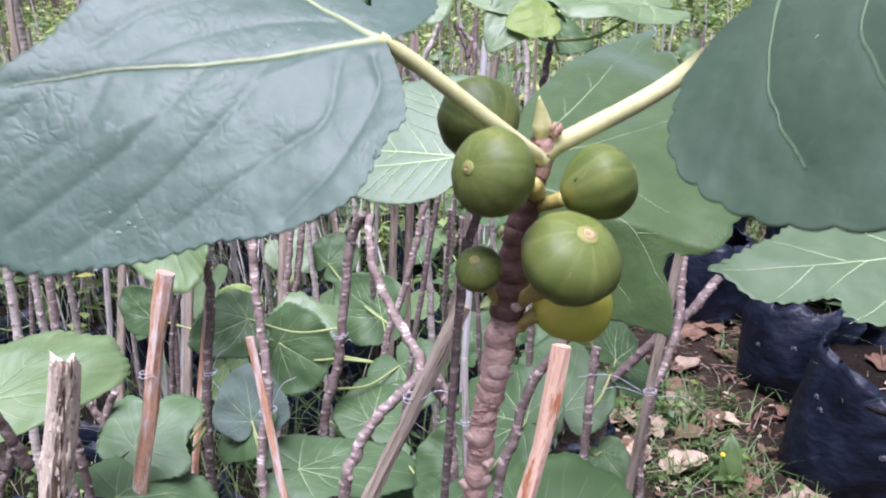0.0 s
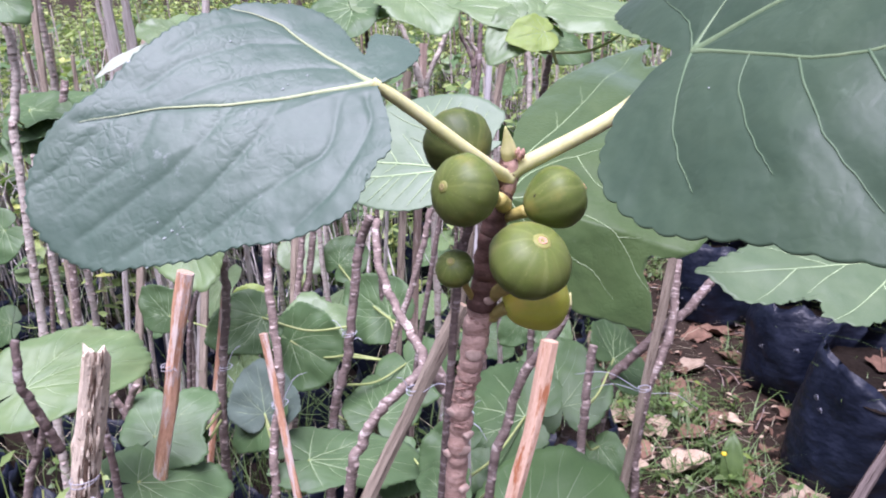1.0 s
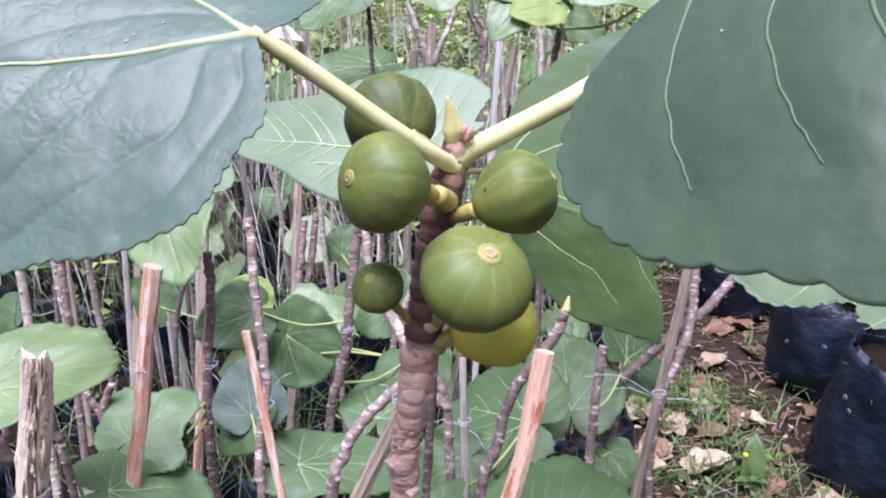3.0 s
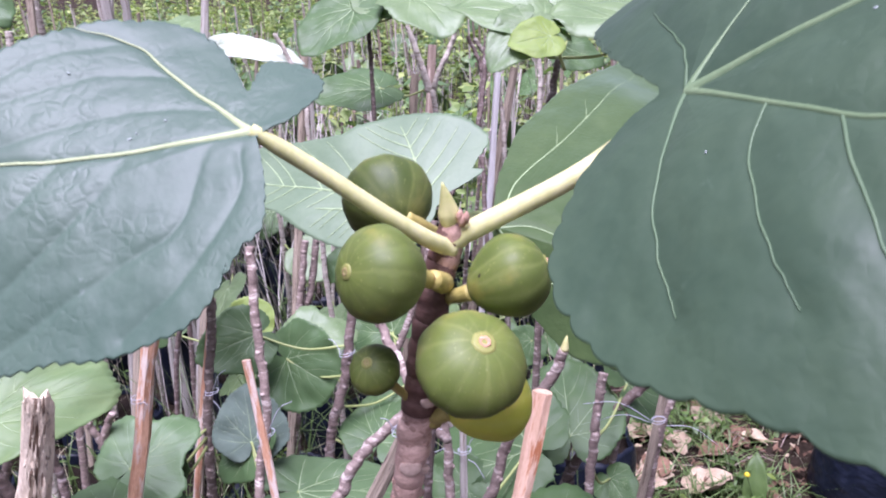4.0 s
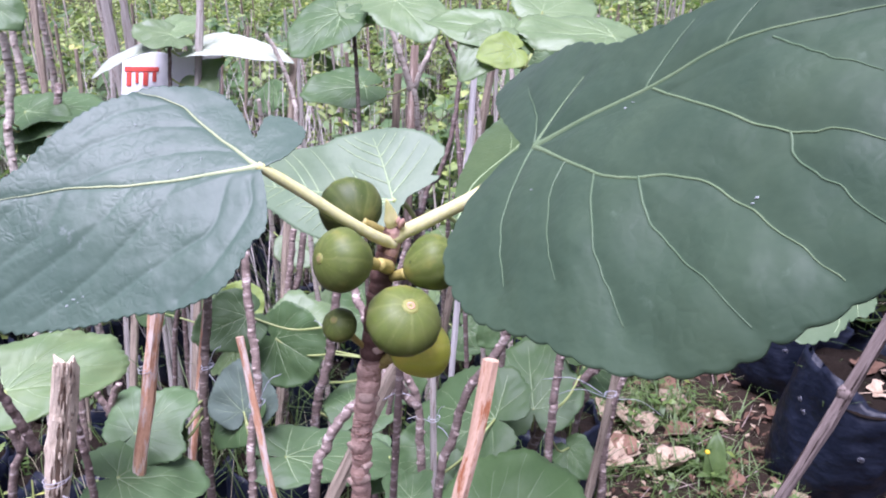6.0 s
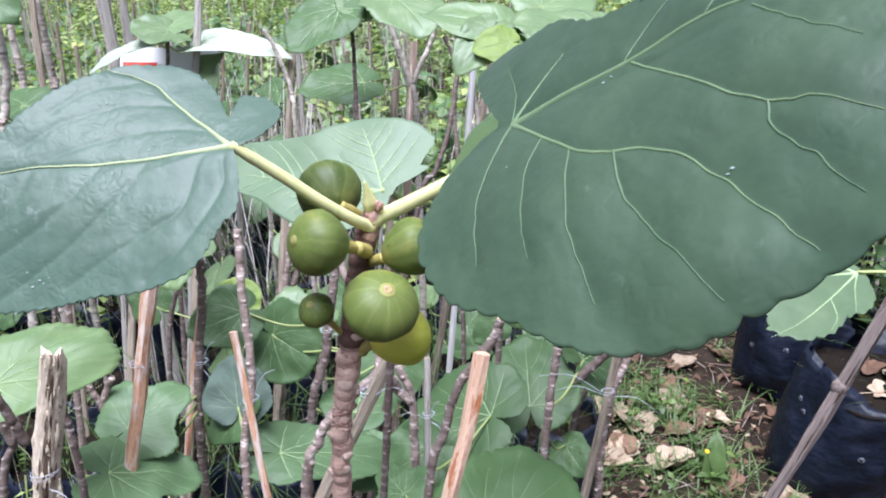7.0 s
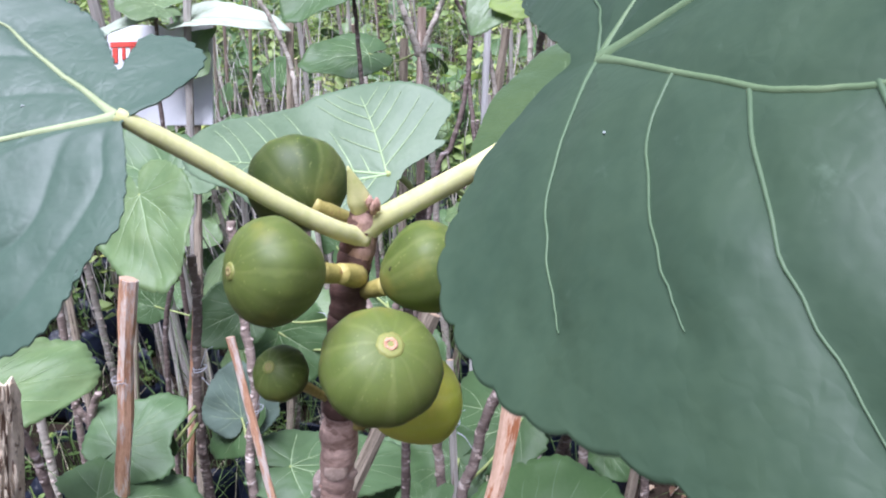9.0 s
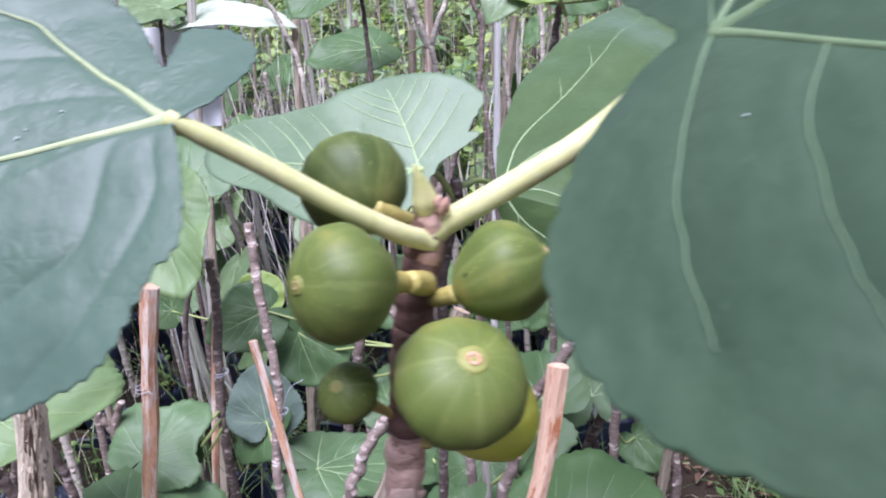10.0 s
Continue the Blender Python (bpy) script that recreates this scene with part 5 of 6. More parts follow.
pale = fig_plant([[(0.740, 0.896, 0.962), (0.706, 0.941, 1.124), (0.660, 0.950, 1.208)]], "fig plant with a pale light-green leaf", 0.008, 0.006, BARK_GREY, [], seed=13)
big_leaf("pale light-green jagged fig leaf", (0.580, 0.971, 1.208), (0.284, 0.906, 1.212), (0.05, -0.34, 0.93), 0.303,
         outline((0, 1.03), (3, 0.975), (8, 0.945), (12, 0.915), (15, 0.84), (17, 0.78), (19, 0.64), (22, 0.58), (25, 0.6), (28, 0.65), (34, 0.635), (39, 0.6), (43, 0.575), (52, 0.45), (57, 0.34), (62, 0.29), (70, 0.275), (86, 0.2), (112, 0.08), (150, 0.03), (220, 0.03), (258, 0.06), (266, 0.13), (280, 0.3), (300, 0.42), (320, 0.55), (335, 0.6), (344, 0.66), (350, 0.77), (354, 0.86), (357, 0.93)),
         (0.0, 0.03, 0.0, -0.06), (0, 34), LEAF_FRESH, VEIN_FAR, 41, 0.0013, 0.0012, 0.04, 30, 200, 44, 0.03, 5, pale, bulge=0.0012,
         course=((1, ((0, 0), (0.3, 0.02), (0.6, 0.03), (0.97, 0.01))), (0.9, ((0, 0), (0.2, 0.15), (0.4, 0.28), (0.56, 0.35))), (0.7, ((0, 0), (0.06, 0.1), (0.12, 0.24))), (0.8, ((0, 0), (0.2, -0.15), (0.42, -0.32))), (0.5, ((0.3, 0.02), (0.45, 0.1), (0.56, 0.17))), (0.5, ((0.55, 0.03), (0.68, 0.12), (0.8, 0.19))), (0.45, ((0.4, 0.02), (0.55, -0.07), (0.66, -0.14))), (0.4, ((0.2, 0.15), (0.22, 0.26), (0.28, 0.33)))))
pale_stalk = spline([np.array(Vector(p) - pale.location) for p in ((0.664, 0.950, 1.200), (0.625, 0.965, 1.212), (0.580, 0.971, 1.209))], 6)
part("petiole", mesh_from("petiole", *tube(pale_stalk, [0.0024] * len(pale_stalk), 8), [PETIOLE_FAR]), pale)
# yellowing leaves below the big leaf
fig_plant([[(-0.572, 1.111, 0.914), (-0.552, 1.165, 1.065), (-0.557, 1.214, 1.213)]], "fig plant with yellowing leaves", 0.0065, 0.005, BARK_DARK,
          [dict(joint=(-0.506, 1.036, 1.246), tip=(-0.437, 0.916, 1.160), up=FACE, kind=0, mat=LEAF_LIME, wide=0.84, label="soft yellow-green fig leaf"),
           dict(joint=(-0.507, 1.137, 1.222), tip=(-0.681, 1.194, 1.284), up=U, kind=0, mat=LEAF_LIGHT, wide=0.8)], seed=14)

# weathered stems and a withered leaf low down beside the rotten stake
fig_plant([[(-0.628, 0.704, 0.916), (-0.611, 0.725, 0.984), (-0.593, 0.739, 1.037)], [(-0.611, 0.725, 0.984), (-0.622, 0.728, 1.021), (-0.627, 0.734, 1.060)]], "old grey fig stem with a bare fork", 0.009, 0.0065, BARK_GREY, [], seed=44)
fig_plant([[(-0.548, 0.852, 0.854), (-0.564, 0.873, 0.934), (-0.575, 0.875, 0.965), (-0.585, 0.875, 0.992)], [(-0.569, 0.876, 0.940), (-0.559, 0.881, 0.974), (-0.545, 0.883, 1.000)]], "smooth pale grey forked fig branch", 0.0095, 0.006, BARK_GREY, [], seed=45)

# ---- plants further back, and their high leaves ----
fig_plant([[(-0.849, 1.756, 1.175), (-0.845, 1.790, 1.302), (-0.847, 1.827, 1.411)]], "young fig plant with silvery-white top leaves", 0.009, 0.005, BARK_DARK,
          [dict(joint=(-0.865, 1.818, 1.395), tip=(-1.028, 1.732, 1.371), up=(0.1, -0.12, 1), kind=4, mat=LEAF_WHITE, wide=0.8),
           dict(joint=(-0.778, 1.825, 1.386), tip=(-0.541, 1.813, 1.417), up=(0, -0.3, 0.95), kind=4, mat=LEAF_WHITE, wide=0.85),
           dict(joint=(-0.845, 1.832, 1.422), tip=(-0.897, 1.748, 1.422), up=U, kind=2, mat=LEAF_PALE, wide=1.3),
           dict(joint=(-0.855, 1.856, 1.429), tip=(-0.827, 1.964, 1.467), up=U, kind=0, mat=LEAF_PALE),
           dict(joint=(-0.781, 1.811, 1.316), tip=(-0.712, 1.749, 1.280), up=FACE, kind=1, mat=LEAF_PALE, wide=1.3)], seed=31)
stake((-0.752, 1.850, 1.561), (-0.769, 1.807, 1.343), 0.02, 0.016, STAKE_PALE, "pale bleached upright stake among the potted plants", 31)
fig_plant([[(-0.059, 1.565, 1.114), (-0.075, 1.616, 1.270), (-0.073, 1.645, 1.366), (-0.103, 1.660, 1.437)], [(-0.073, 1.645, 1.366), (-0.061, 1.655, 1.413), (-0.057, 1.664, 1.461)]], "thin dark forked fig shoot among the potted plants", 0.0075, 0.005, BARK_DARK, [], seed=51)
fig_plant([[(0.060, 1.495, 1.176), (0.053, 1.530, 1.289), (0.052, 1.556, 1.379), (0.035, 1.571, 1.447)]], "thin pale knobbly fig shoot among the potted plants", 0.0075, 0.006, BARK_PALE, [], seed=52)
stake((-0.018, 1.981, 1.321), (-0.038, 1.960, 1.197), 0.024, 0.02, STAKE_OLD, "short leaning grey post among the potted plants", 39)
fig_plant([[(-0.305, 1.622, 1.289), (-0.312, 1.653, 1.387), (-0.319, 1.674, 1.463)]], "fig plant with drooping green leaves", 0.008, 0.005, BARK_DARK,
          [dict(joint=(-0.347, 1.674, 1.495), tip=(-0.433, 1.557, 1.429), up=(-0.2, -0.7, 0.7), kind=0, wide=0.9),
           dict(joint=(-0.292, 1.682, 1.497), tip=(-0.253, 1.798, 1.550), up=U, kind=0, mat=LEAF_PALE),
           dict(joint=(-0.219, 1.680, 1.522), tip=(-0.120, 1.563, 1.477), up=(0, -0.3, 0.95), kind=0, mat=LEAF_PALE)], seed=32)
fig_plant([[(-0.196, 1.812, 1.189), (-0.204, 1.837, 1.300), (-0.170, 1.866, 1.381), (-0.147, 1.876, 1.447)], [(-0.215, 1.840, 1.285), (-0.239, 1.856, 1.354), (-0.272, 1.877, 1.435)]], "forked knobbly fig stem among the potted plants", 0.013, 0.007, BARK_PALE,
          [dict(joint=(-0.343, 1.860, 1.291), tip=(-0.491, 1.788, 1.295), up=(0, -0.4, 0.9), kind=0, wide=0.95)], seed=33)
stake((-0.238, 2.049, 1.368), (-0.242, 1.993, 1.190), 0.024, 0.018, STAKE_BROWN, "stout brown stake among the potted plants", 32)
stake((-0.263, 1.913, 1.314), (-0.267, 1.881, 1.193), 0.022, 0.016, STAKE_OLD, "stout grey stake among the potted plants", 33)
stake((-0.038, 1.704, 1.400), (-0.051, 1.648, 1.151), 0.015, 0.012, STAKE_WHITE, "thin bleached upright stake among the plants", 34)
fig_plant([[(-0.114, 1.305, 1.137), (-0.081, 1.345, 1.219), (-0.059, 1.379, 1.291), (-0.049, 1.417, 1.374), (-0.046, 1.455, 1.461)]], "thin dark fig shoot among the potted plants", 0.0085, 0.005, BARK_DARK, [], seed=34)
fig_plant([[(-0.022, 1.652, 1.150), (-0.031, 1.690, 1.264), (-0.055, 1.720, 1.365), (-0.096, 1.728, 1.422)]], "pale forked fig shoot among the potted plants", 0.008, 0.006, BARK_PALE, [], seed=35)
fig_plant([[(0.067, 1.181, 1.255), (0.070, 1.216, 1.357), (0.080, 1.238, 1.431), (0.084, 1.247, 1.451)]], "fig plant with bright pale leaves and a yellow folded one", 0.009, 0.006, BARK_GREY,
          [dict(joint=(0.061, 1.183, 1.512), tip=(-0.080, 1.186, 1.559), up=(0.1, -0.4, 0.9), kind=0, mat=LEAF_PALE, wide=0.65),
           dict(joint=(0.038, 1.165, 1.516), tip=(-0.008, 1.085, 1.468), up=(0.15, -0.45, 0.85), kind=0, mat=LEAF_PALE, wide=0.7),
           dict(joint=(0.070, 1.135, 1.498), tip=(0.015, 1.104, 1.496), up=(0, -0.75, 0.65), kind=0, mat=LEAF_YELLOW, wide=0.95, stalk_from=(0.092, 1.179, 1.444), sag=-0.004),
           dict(joint=(0.230, 1.235, 1.506), tip=(0.061, 1.171, 1.535), up=(0, -0.3, 0.95), kind=0, mat=LEAF_PALE, wide=0.7),
           dict(joint=(0.087, 1.360, 1.455), tip=(0.166, 1.359, 1.430), up=U, kind=0),
           dict(joint=(0.111, 1.447, 1.522), tip=(0.209, 1.534, 1.567), up=U, kind=0, mat=LEAF_PALE)], seed=36)
fig_plant([[(-0.927, 1.252, 1.250), (-0.930, 1.278, 1.335), (-0.924, 1.300, 1.409), (-0.935, 1.324, 1.492)]], "knobbly bare fig stem among the potted plants", 0.0105, 0.009, BARK_PALE,
          [dict(joint=(-0.973, 1.387, 1.320), tip=(-0.829, 1.470, 1.343), up=(0, -0.2, 0.98), kind=0, mat=LEAF_MID),
           dict(joint=(-0.976, 1.383, 1.312), tip=(-0.860, 1.339, 1.304), up=U, kind=0),
           dict(joint=(-0.989, 1.363, 1.271), tip=(-0.910, 1.360, 1.242), up=U, kind=1),
           dict(joint=(-0.924, 1.277, 1.559), tip=(-0.851, 1.265, 1.510), up=U, kind=0)], seed=37)
fig_plant([[(-0.915, 1.365, 1.203), (-0.912, 1.394, 1.295), (-0.904, 1.419, 1.374)]], "short ringed fig stem among the potted plants", 0.0095, 0.009, BARK_GREY, [], seed=38)
stake((-1.155, 2.108, 1.515), (-1.156, 2.046, 1.248), 0.019, 0.016, STAKE_PALE, "pale grey old stake among the potted plants", 35)
stake((-1.095, 1.972, 1.60), (-1.075, 1.96, 1.0), 0.03, 0.024, STAKE_PALE, "thick pale grey upright post among the potted plants", 40)
stake((-1.057, 2.000, 1.57), (-1.03, 1.99, 1.0), 0.024, 0.02, STAKE_PALE, "pale grey post leaning on another one", 41)
fig_plant([[(-1.268, 1.92, 1.12), (-1.262, 1.93, 1.35), (-1.272, 1.938, 1.56)]], "knobbly pale fig stem lightened by painted haze", 0.013, 0.01, BARK_PALE, [], seed=54)
fig_plant([[(-1.33, 1.86, 1.0), (-1.318, 1.87, 1.2), (-1.325, 1.882, 1.43)]], "ringed grey fig stem with a bare cut top", 0.0125, 0.011, BARK_PALE, [], seed=55)
fig_plant([[(-1.21, 2.12, 1.1), (-1.2, 2.13, 1.3), (-1.215, 2.14, 1.5)]], "thin pale fig shoot lightened by painted haze", 0.0095, 0.007, BARK_PALE, [], seed=56)
stake((-1.081, 2.038, 1.459), (-1.072, 2.006, 1.257), 0.016, 0.012, STAKE_PALE, "grey leaning stake among the potted plants", 36)
stake((-1.243, 1.885, 1.533), (-1.232, 1.835, 1.289), 0.02, 0.016, STAKE_OLD, "weathered upright stake among the potted plants", 37)
fig_plant([[(-0.500, 1.763, 1.165), (-0.519, 1.798, 1.275), (-0.548, 1.809, 1.359), (-0.580, 1.813, 1.428)]], "leaning pale fig shoot among the potted plants", 0.011, 0.006, BARK_PALE, [], seed=39)
stake((-0.525, 1.872, 1.421), (-0.534, 1.818, 1.226), 0.022, 0.017, STAKE_OLD, "grey upright stake among the potted plants", 38)
fig_plant([[(-0.536, 1.671, 0.711), (-0.512, 1.710, 0.826), (-0.502, 1.747, 0.940)], [(-0.547, 1.646, 0.707), (-0.533, 1.684, 0.821), (-0.524, 1.721, 0.934)]], "pair of knobbly grey fig stems", 0.0125, 0.01, BARK_GREY, [], seed=41)
fig_plant([[(-0.246, 1.394, 0.751), (-0.202, 1.439, 0.901), (-0.171, 1.467, 1.013), (-0.157, 1.487, 1.085)]], "slanting scarred fig stem among the potted plants", 0.011, 0.008, BARK_GREY,
          [dict(joint=(-0.266, 1.520, 0.799), tip=(-0.387, 1.584, 0.855), up=FACE, kind=0), dict(joint=(-0.438, 1.733, 0.835), tip=(-0.380, 1.768, 0.903), up=FACE, kind=2),
           dict(joint=(-0.744, 1.380, 0.854), tip=(-0.809, 1.398, 0.914), up=FACE, kind=0),
           dict(joint=(-0.602, 1.485, 0.805), tip=(-0.570, 1.519, 0.880), up=FACE, kind=2, mat=LEAF_YELLOW)], seed=42)

# ---- the sign board among the plants ----
sign = thing("sign_board", (-0.880, 1.836, 1.222), "small white board with faded red painted writing", "sign")


def box(name, size, at, mat, parent, label=""):
    bm = bmesh.new()
    bmesh.ops.create_cube(bm, size=1.0)
    bmesh.ops.scale(bm, vec=size, verts=bm.verts)
    bmesh.ops.bevel(bm, geom=bm.edges[:], offset=min(size) * 0.2, segments=1, affect="EDGES")
    bmesh.ops.translate(bm, vec=at, verts=bm.verts)
    me = bpy.data.meshes.new(name)
    bm.to_mesh(me)
    bm.free()
    me.materials.append(mat)
    return part(name, me, parent, label)


box("panel", (0.28, 0.006, 0.25), (0, 0, 0.03), SIGN_WHITE, sign)
box("red_stripe", (0.098, 0.003, 0.013), (-0.082, -0.0045, 0.108), SIGN_RED, sign)
for bx, bw, bh in ((-0.118, 0.014, 0.038), (-0.095, 0.009, 0.03), (-0.07, 0.014, 0.036), (-0.045, 0.01, 0.026)):
    box("letter_bar", (bw, 0.003, bh), (bx, -0.0045, 0.1 - bh / 2), SIGN_RED, sign)
for px in (-0.09, 0.09):
    post_foot = sign.location.z + 0.03
    box("post", (0.02, 0.014, post_foot + 0.2), (px, 0.011, 0.2 - (post_foot + 0.2) / 2), STAKE_OLD, sign)
sign.rotation_euler.x = radians(-22)


# ---- the rest of the nursery: bags, stems, stakes and leaves row behind row ----
def nursery():
    rnd = random.Random(5)
    forms = []
    for k in range(7):
        h = (1.02, 0.9, 1.12, 0.78, 1.05, 0.95, 1.2)[k]
        sway = rnd.uniform(-0.12, 0.12)
        x0, y0 = 0.6 * k - 2, 12.0
        pts = [(x0, y0, 0.27), (x0 + sway * 0.4, y0, h * 0.55), (x0 + sway, y0 + rnd.uniform(-0.05, 0.05), h)]
        stems = [pts]
        if k % 2:
            stems.append([(x0 + sway * 0.4, y0, h * 0.55), (x0 + sway * 0.4 + 0.06, y0 - 0.02, h * 0.75), (x0 + sway * 0.4 + 0.08, y0, h * 0.95)])
        leaves = []
        for q in range((2, 3, 2, 4, 2, 1, 3)[k]):
            a = rnd.uniform(0, 6.28)
            z = rnd.uniform(0.38, h * 0.86)
            d = rnd.uniform(0.05, 0.13)
            j = (x0 + d * math.cos(a), y0 + d * math.sin(a), z)
            ln = rnd.uniform(0.1, 0.17)
            t = (j[0] + ln * math.cos(a), j[1] + ln * math.sin(a), z - rnd.uniform(-0.02, 0.08))
            leaves.append(dict(joint=j, tip=t, up=(rnd.uniform(-0.3, 0.3), -rnd.uniform(0.2, 0.8), 0.7), kind=rnd.choice((0, 1, 2, 3)),
                               mat=rnd.choice((LEAF_MID, LEAF_MID, LEAF_PALE, LEAF_MID, LEAF_LIME))))
        forms.append(fig_plant(stems, ("bare grey fig cutting with a few leaves", "forked fig cutting with broad green leaves")[k % 2],
                               rnd.uniform(0.008, 0.011), 0.007, (BARK_PALE, BARK_GREY, BARK_PALE)[k % 3], leaves, seed=60 + k, rooted=False))
    poles = [stake((0.4 * k, 13, (1.1, 0.95, 1.25, 1.0, 0.85)[k]), (0.4 * k + 0.03, 13, 0), 0.02, 0.015, (STAKE_PALE, STAKE_BROWN, STAKE_OLD, STAKE_PALE, STAKE_OLD)[k],
                   ("pale grey stake driven in beside a fig cutting", "reddish-brown stake driven in beside a fig cutting", "weathered grey stake driven in beside a fig cutting", "pale grey stake driven in beside a fig cutting", "short weathered stake driven in beside a fig cutting")[k], 80 + k) for k in range(5)]
    first_bag = grow_bag(4, 14, 0.15, 0.3, seed=90)
    other_bag = grow_bag(5, 14, 0.145, 0.28, seed=91)
    BAGS.pop(), BAGS.pop()
    count = 0
    y = 1.15
    while y < 9.0:
        half = 1.2 + 0.76 * y
        x = -half + rnd.uniform(0, 0.2)
        step = 0.34 if y < 4 else 0.5
        while x < half:
            bx, by = x + rnd.uniform(-0.05, 0.05), y + rnd.uniform(-0.06, 0.06)
            on_path = (0.3 + 0.1 * max(0, 2.2 - by) < bx < 1.35 and by < 3.9) or (by < 1.7 and bx > 0.1)
            near = min(math.hypot(bx - q[0], by - q[1]) - q[2] for q in BAGS)
            if not on_path and near > 0.1:
                r = min(0.15, near - 0.012)
                if y < 5:
                    src = first_bag if rnd.random() < 0.5 else other_bag
                    b = copy_thing(src, pose(bx, by, 0, 0, 0, rnd.uniform(0, 360)) @ Matrix.Scale(r / 0.15, 4))
                    BAGS.append((bx, by, r, 0.3))
                if by > 2.15 and rnd.random() < 0.9:
                    form = rnd.choice(forms)
                    s = rnd.uniform(0.86, 1.12)
                    p = copy_thing(form, pose(bx, by, 0.2, rnd.uniform(-4, 4), rnd.uniform(-5, 5), rnd.choice((0, 20, -25, 35, -10, 180, 170))) @ Matrix.Scale(s, 4))
                    if rnd.random() < 0.7:
                        st = copy_thing(rnd.choice(poles), pose(bx + rnd.uniform(-0.06, 0.06), by + rnd.uniform(-0.05, 0.05), -0.02, rnd.uniform(-5, 5), rnd.uniform(-6, 6), rnd.uniform(0, 360)) @ Matrix.Scale(rnd.uniform(0.9, 1.12), 4))
                count += 1
            x += step
        y += 0.33 if y < 4 else 0.55
    for k, form in enumerate(forms):
        form.location.z = -0.02
    return count


nursery()


# ---- grass, weeds and litter ----
def blades(name, label, category, places, mat, seed, low, high, width, lean):
    """Many narrow bent blades as one mass."""
    rnd = random.Random(seed)
    verts, faces = [], []
    for x, y, z in places:
        h, a, w = rnd.uniform(low, high), rnd.uniform(0, 6.28), width * rnd.uniform(0.6, 1.3)
        out = rnd.uniform(0.1, lean) * h
        dx, dy = math.cos(a), math.sin(a)
        o = len(verts)
        for k, s in enumerate((0, 0.4, 0.75, 1.0)):
            cx, cy, cz = x + dx * out * s * s, y + dy * out * s * s, z + h * (s - 0.22 * lean * s * s)
            ww = w * (1 - s) ** 0.7
            if k < 3:
                verts += [(cx - dy * ww, cy + dx * ww, cz), (cx + dy * ww, cy - dx * ww, cz)]
            else:
                verts.append((cx, cy, cz))
        faces += [(o, o + 1, o + 3, o + 2), (o + 2, o + 3, o + 5, o + 4), (o + 4, o + 5, o + 6)]
    return tagged(new(name, mesh_from(name, verts, faces, [mat])), label, category, kind="stuff")


def weed_mass(name, label, places, mat, seed, size, tall):
    """Leafy weeds as one mass: thin stalks with many small pointed leaves."""
    rnd = random.Random(seed)
    verts, faces = [], []
    for x, y, z in places:
        h = rnd.uniform(0.4, 1.0) * tall
        lx, ly = rnd.uniform(-0.15, 0.15) * h, rnd.uniform(-0.15, 0.15) * h
        o = len(verts)
        w = 0.0018
        verts += [(x - w, y, z), (x + w, y, z), (x + lx + w, y + ly, z + h), (x + lx - w, y + ly, z + h)]
        faces.append((o, o + 1, o + 2, o + 3))
        for k in range(int(5 + h * 22)):
            s = rnd.uniform(0.15, 1.0)
            a, e = rnd.uniform(0, 6.28), rnd.uniform(-0.4, 0.7)
            ln = size * rnd.uniform(0.6, 1.4)
            wd = ln * rnd.uniform(0.2, 0.34)
            d = np.array((math.cos(a) * math.cos(e), math.sin(a) * math.cos(e), math.sin(e)))
            sd = np.array((-math.sin(a), math.cos(a), rnd.uniform(-0.5, 0.5)))
            b = np.array((x + lx * s, y + ly * s, z + h * s))
            o = len(verts)
            sag = np.array((0, 0, -ln * 0.18))
            verts += [b, b + d * ln * 0.45 + sd * wd, b + d * ln * 0.5, b + d * ln * 0.45 - sd * wd, b + d * ln + sag]
            faces += [(o, o + 2, o + 1), (o, o + 3, o + 2), (o + 1, o + 2, o + 4), (o + 2, o + 3, o + 4)]
    return tagged(new(name, mesh_from(name, verts, faces, [mat], smooth=False)), label, "weeds", kind="stuff")


rng = random.Random(17)
path_spots = []
while len(path_spots) < 640:
    x, y = rng.uniform(0.2, 1.9), rng.uniform(1.2, 4.6)
    if noise.noise((x * 2.2, y * 2.2, 1.5)) + rng.uniform(-0.3, 0.3) > 0.02:
        path_spots.append((x, y))
blades("grass", "short green grass tufts on bare soil", "grass", [(x + rng.gauss(0, 0.018), y + rng.gauss(0, 0.018), -0.012) for x, y in path_spots for _ in range(11)], GRASS, 3, 0.02, 0.13, 0.0032, 1.9)
blades("dry_grass", "thin straw-coloured dead grass", "grass", [(rng.uniform(-1.6, 1.6), rng.uniform(1.0, 4.2), -0.012) for _ in range(1000)], STRAW, 4, 0.04, 0.16, 0.0014, 2.2)
bag_grass = []
for bx, by, br, bh in BAGS:
    if by < 4.5 and by > 0.6 and not (bx > 0.3 and br > 0.18):
        for _ in range(20 if by < 2.6 else 12):
            a, d = rng.uniform(0, 6.28), br * 0.8 * math.sqrt(rng.random())
            bag_grass.append((bx + d * math.cos(a), by + d * math.sin(a), bh - 0.06))
blades("bag_grass", "long thin grass growing out of the grow bags", "grass", bag_grass, GRASS, 5, 0.14, 0.48, 0.0026, 1.3)
path_tops = []
for bx, by, br, bh in BAGS:
    if bx > 0.3 and br > 0.18:
        for _ in range(26):
            a, d = rng.uniform(0, 6.28), br * 0.8 * math.sqrt(rng.random())
            path_tops.append((bx + d * math.cos(a), by + d * math.sin(a), bh - 0.115))
thicket = [(rng.uniform(-0.85, 0.25), rng.uniform(0.95, 1.75), 0.22) for _ in range(170)]
blades("thicket_grass", "long thin green grass between the fig stems", "grass", thicket, GRASS, 31, 0.3, 0.72, 0.0019, 1.1)
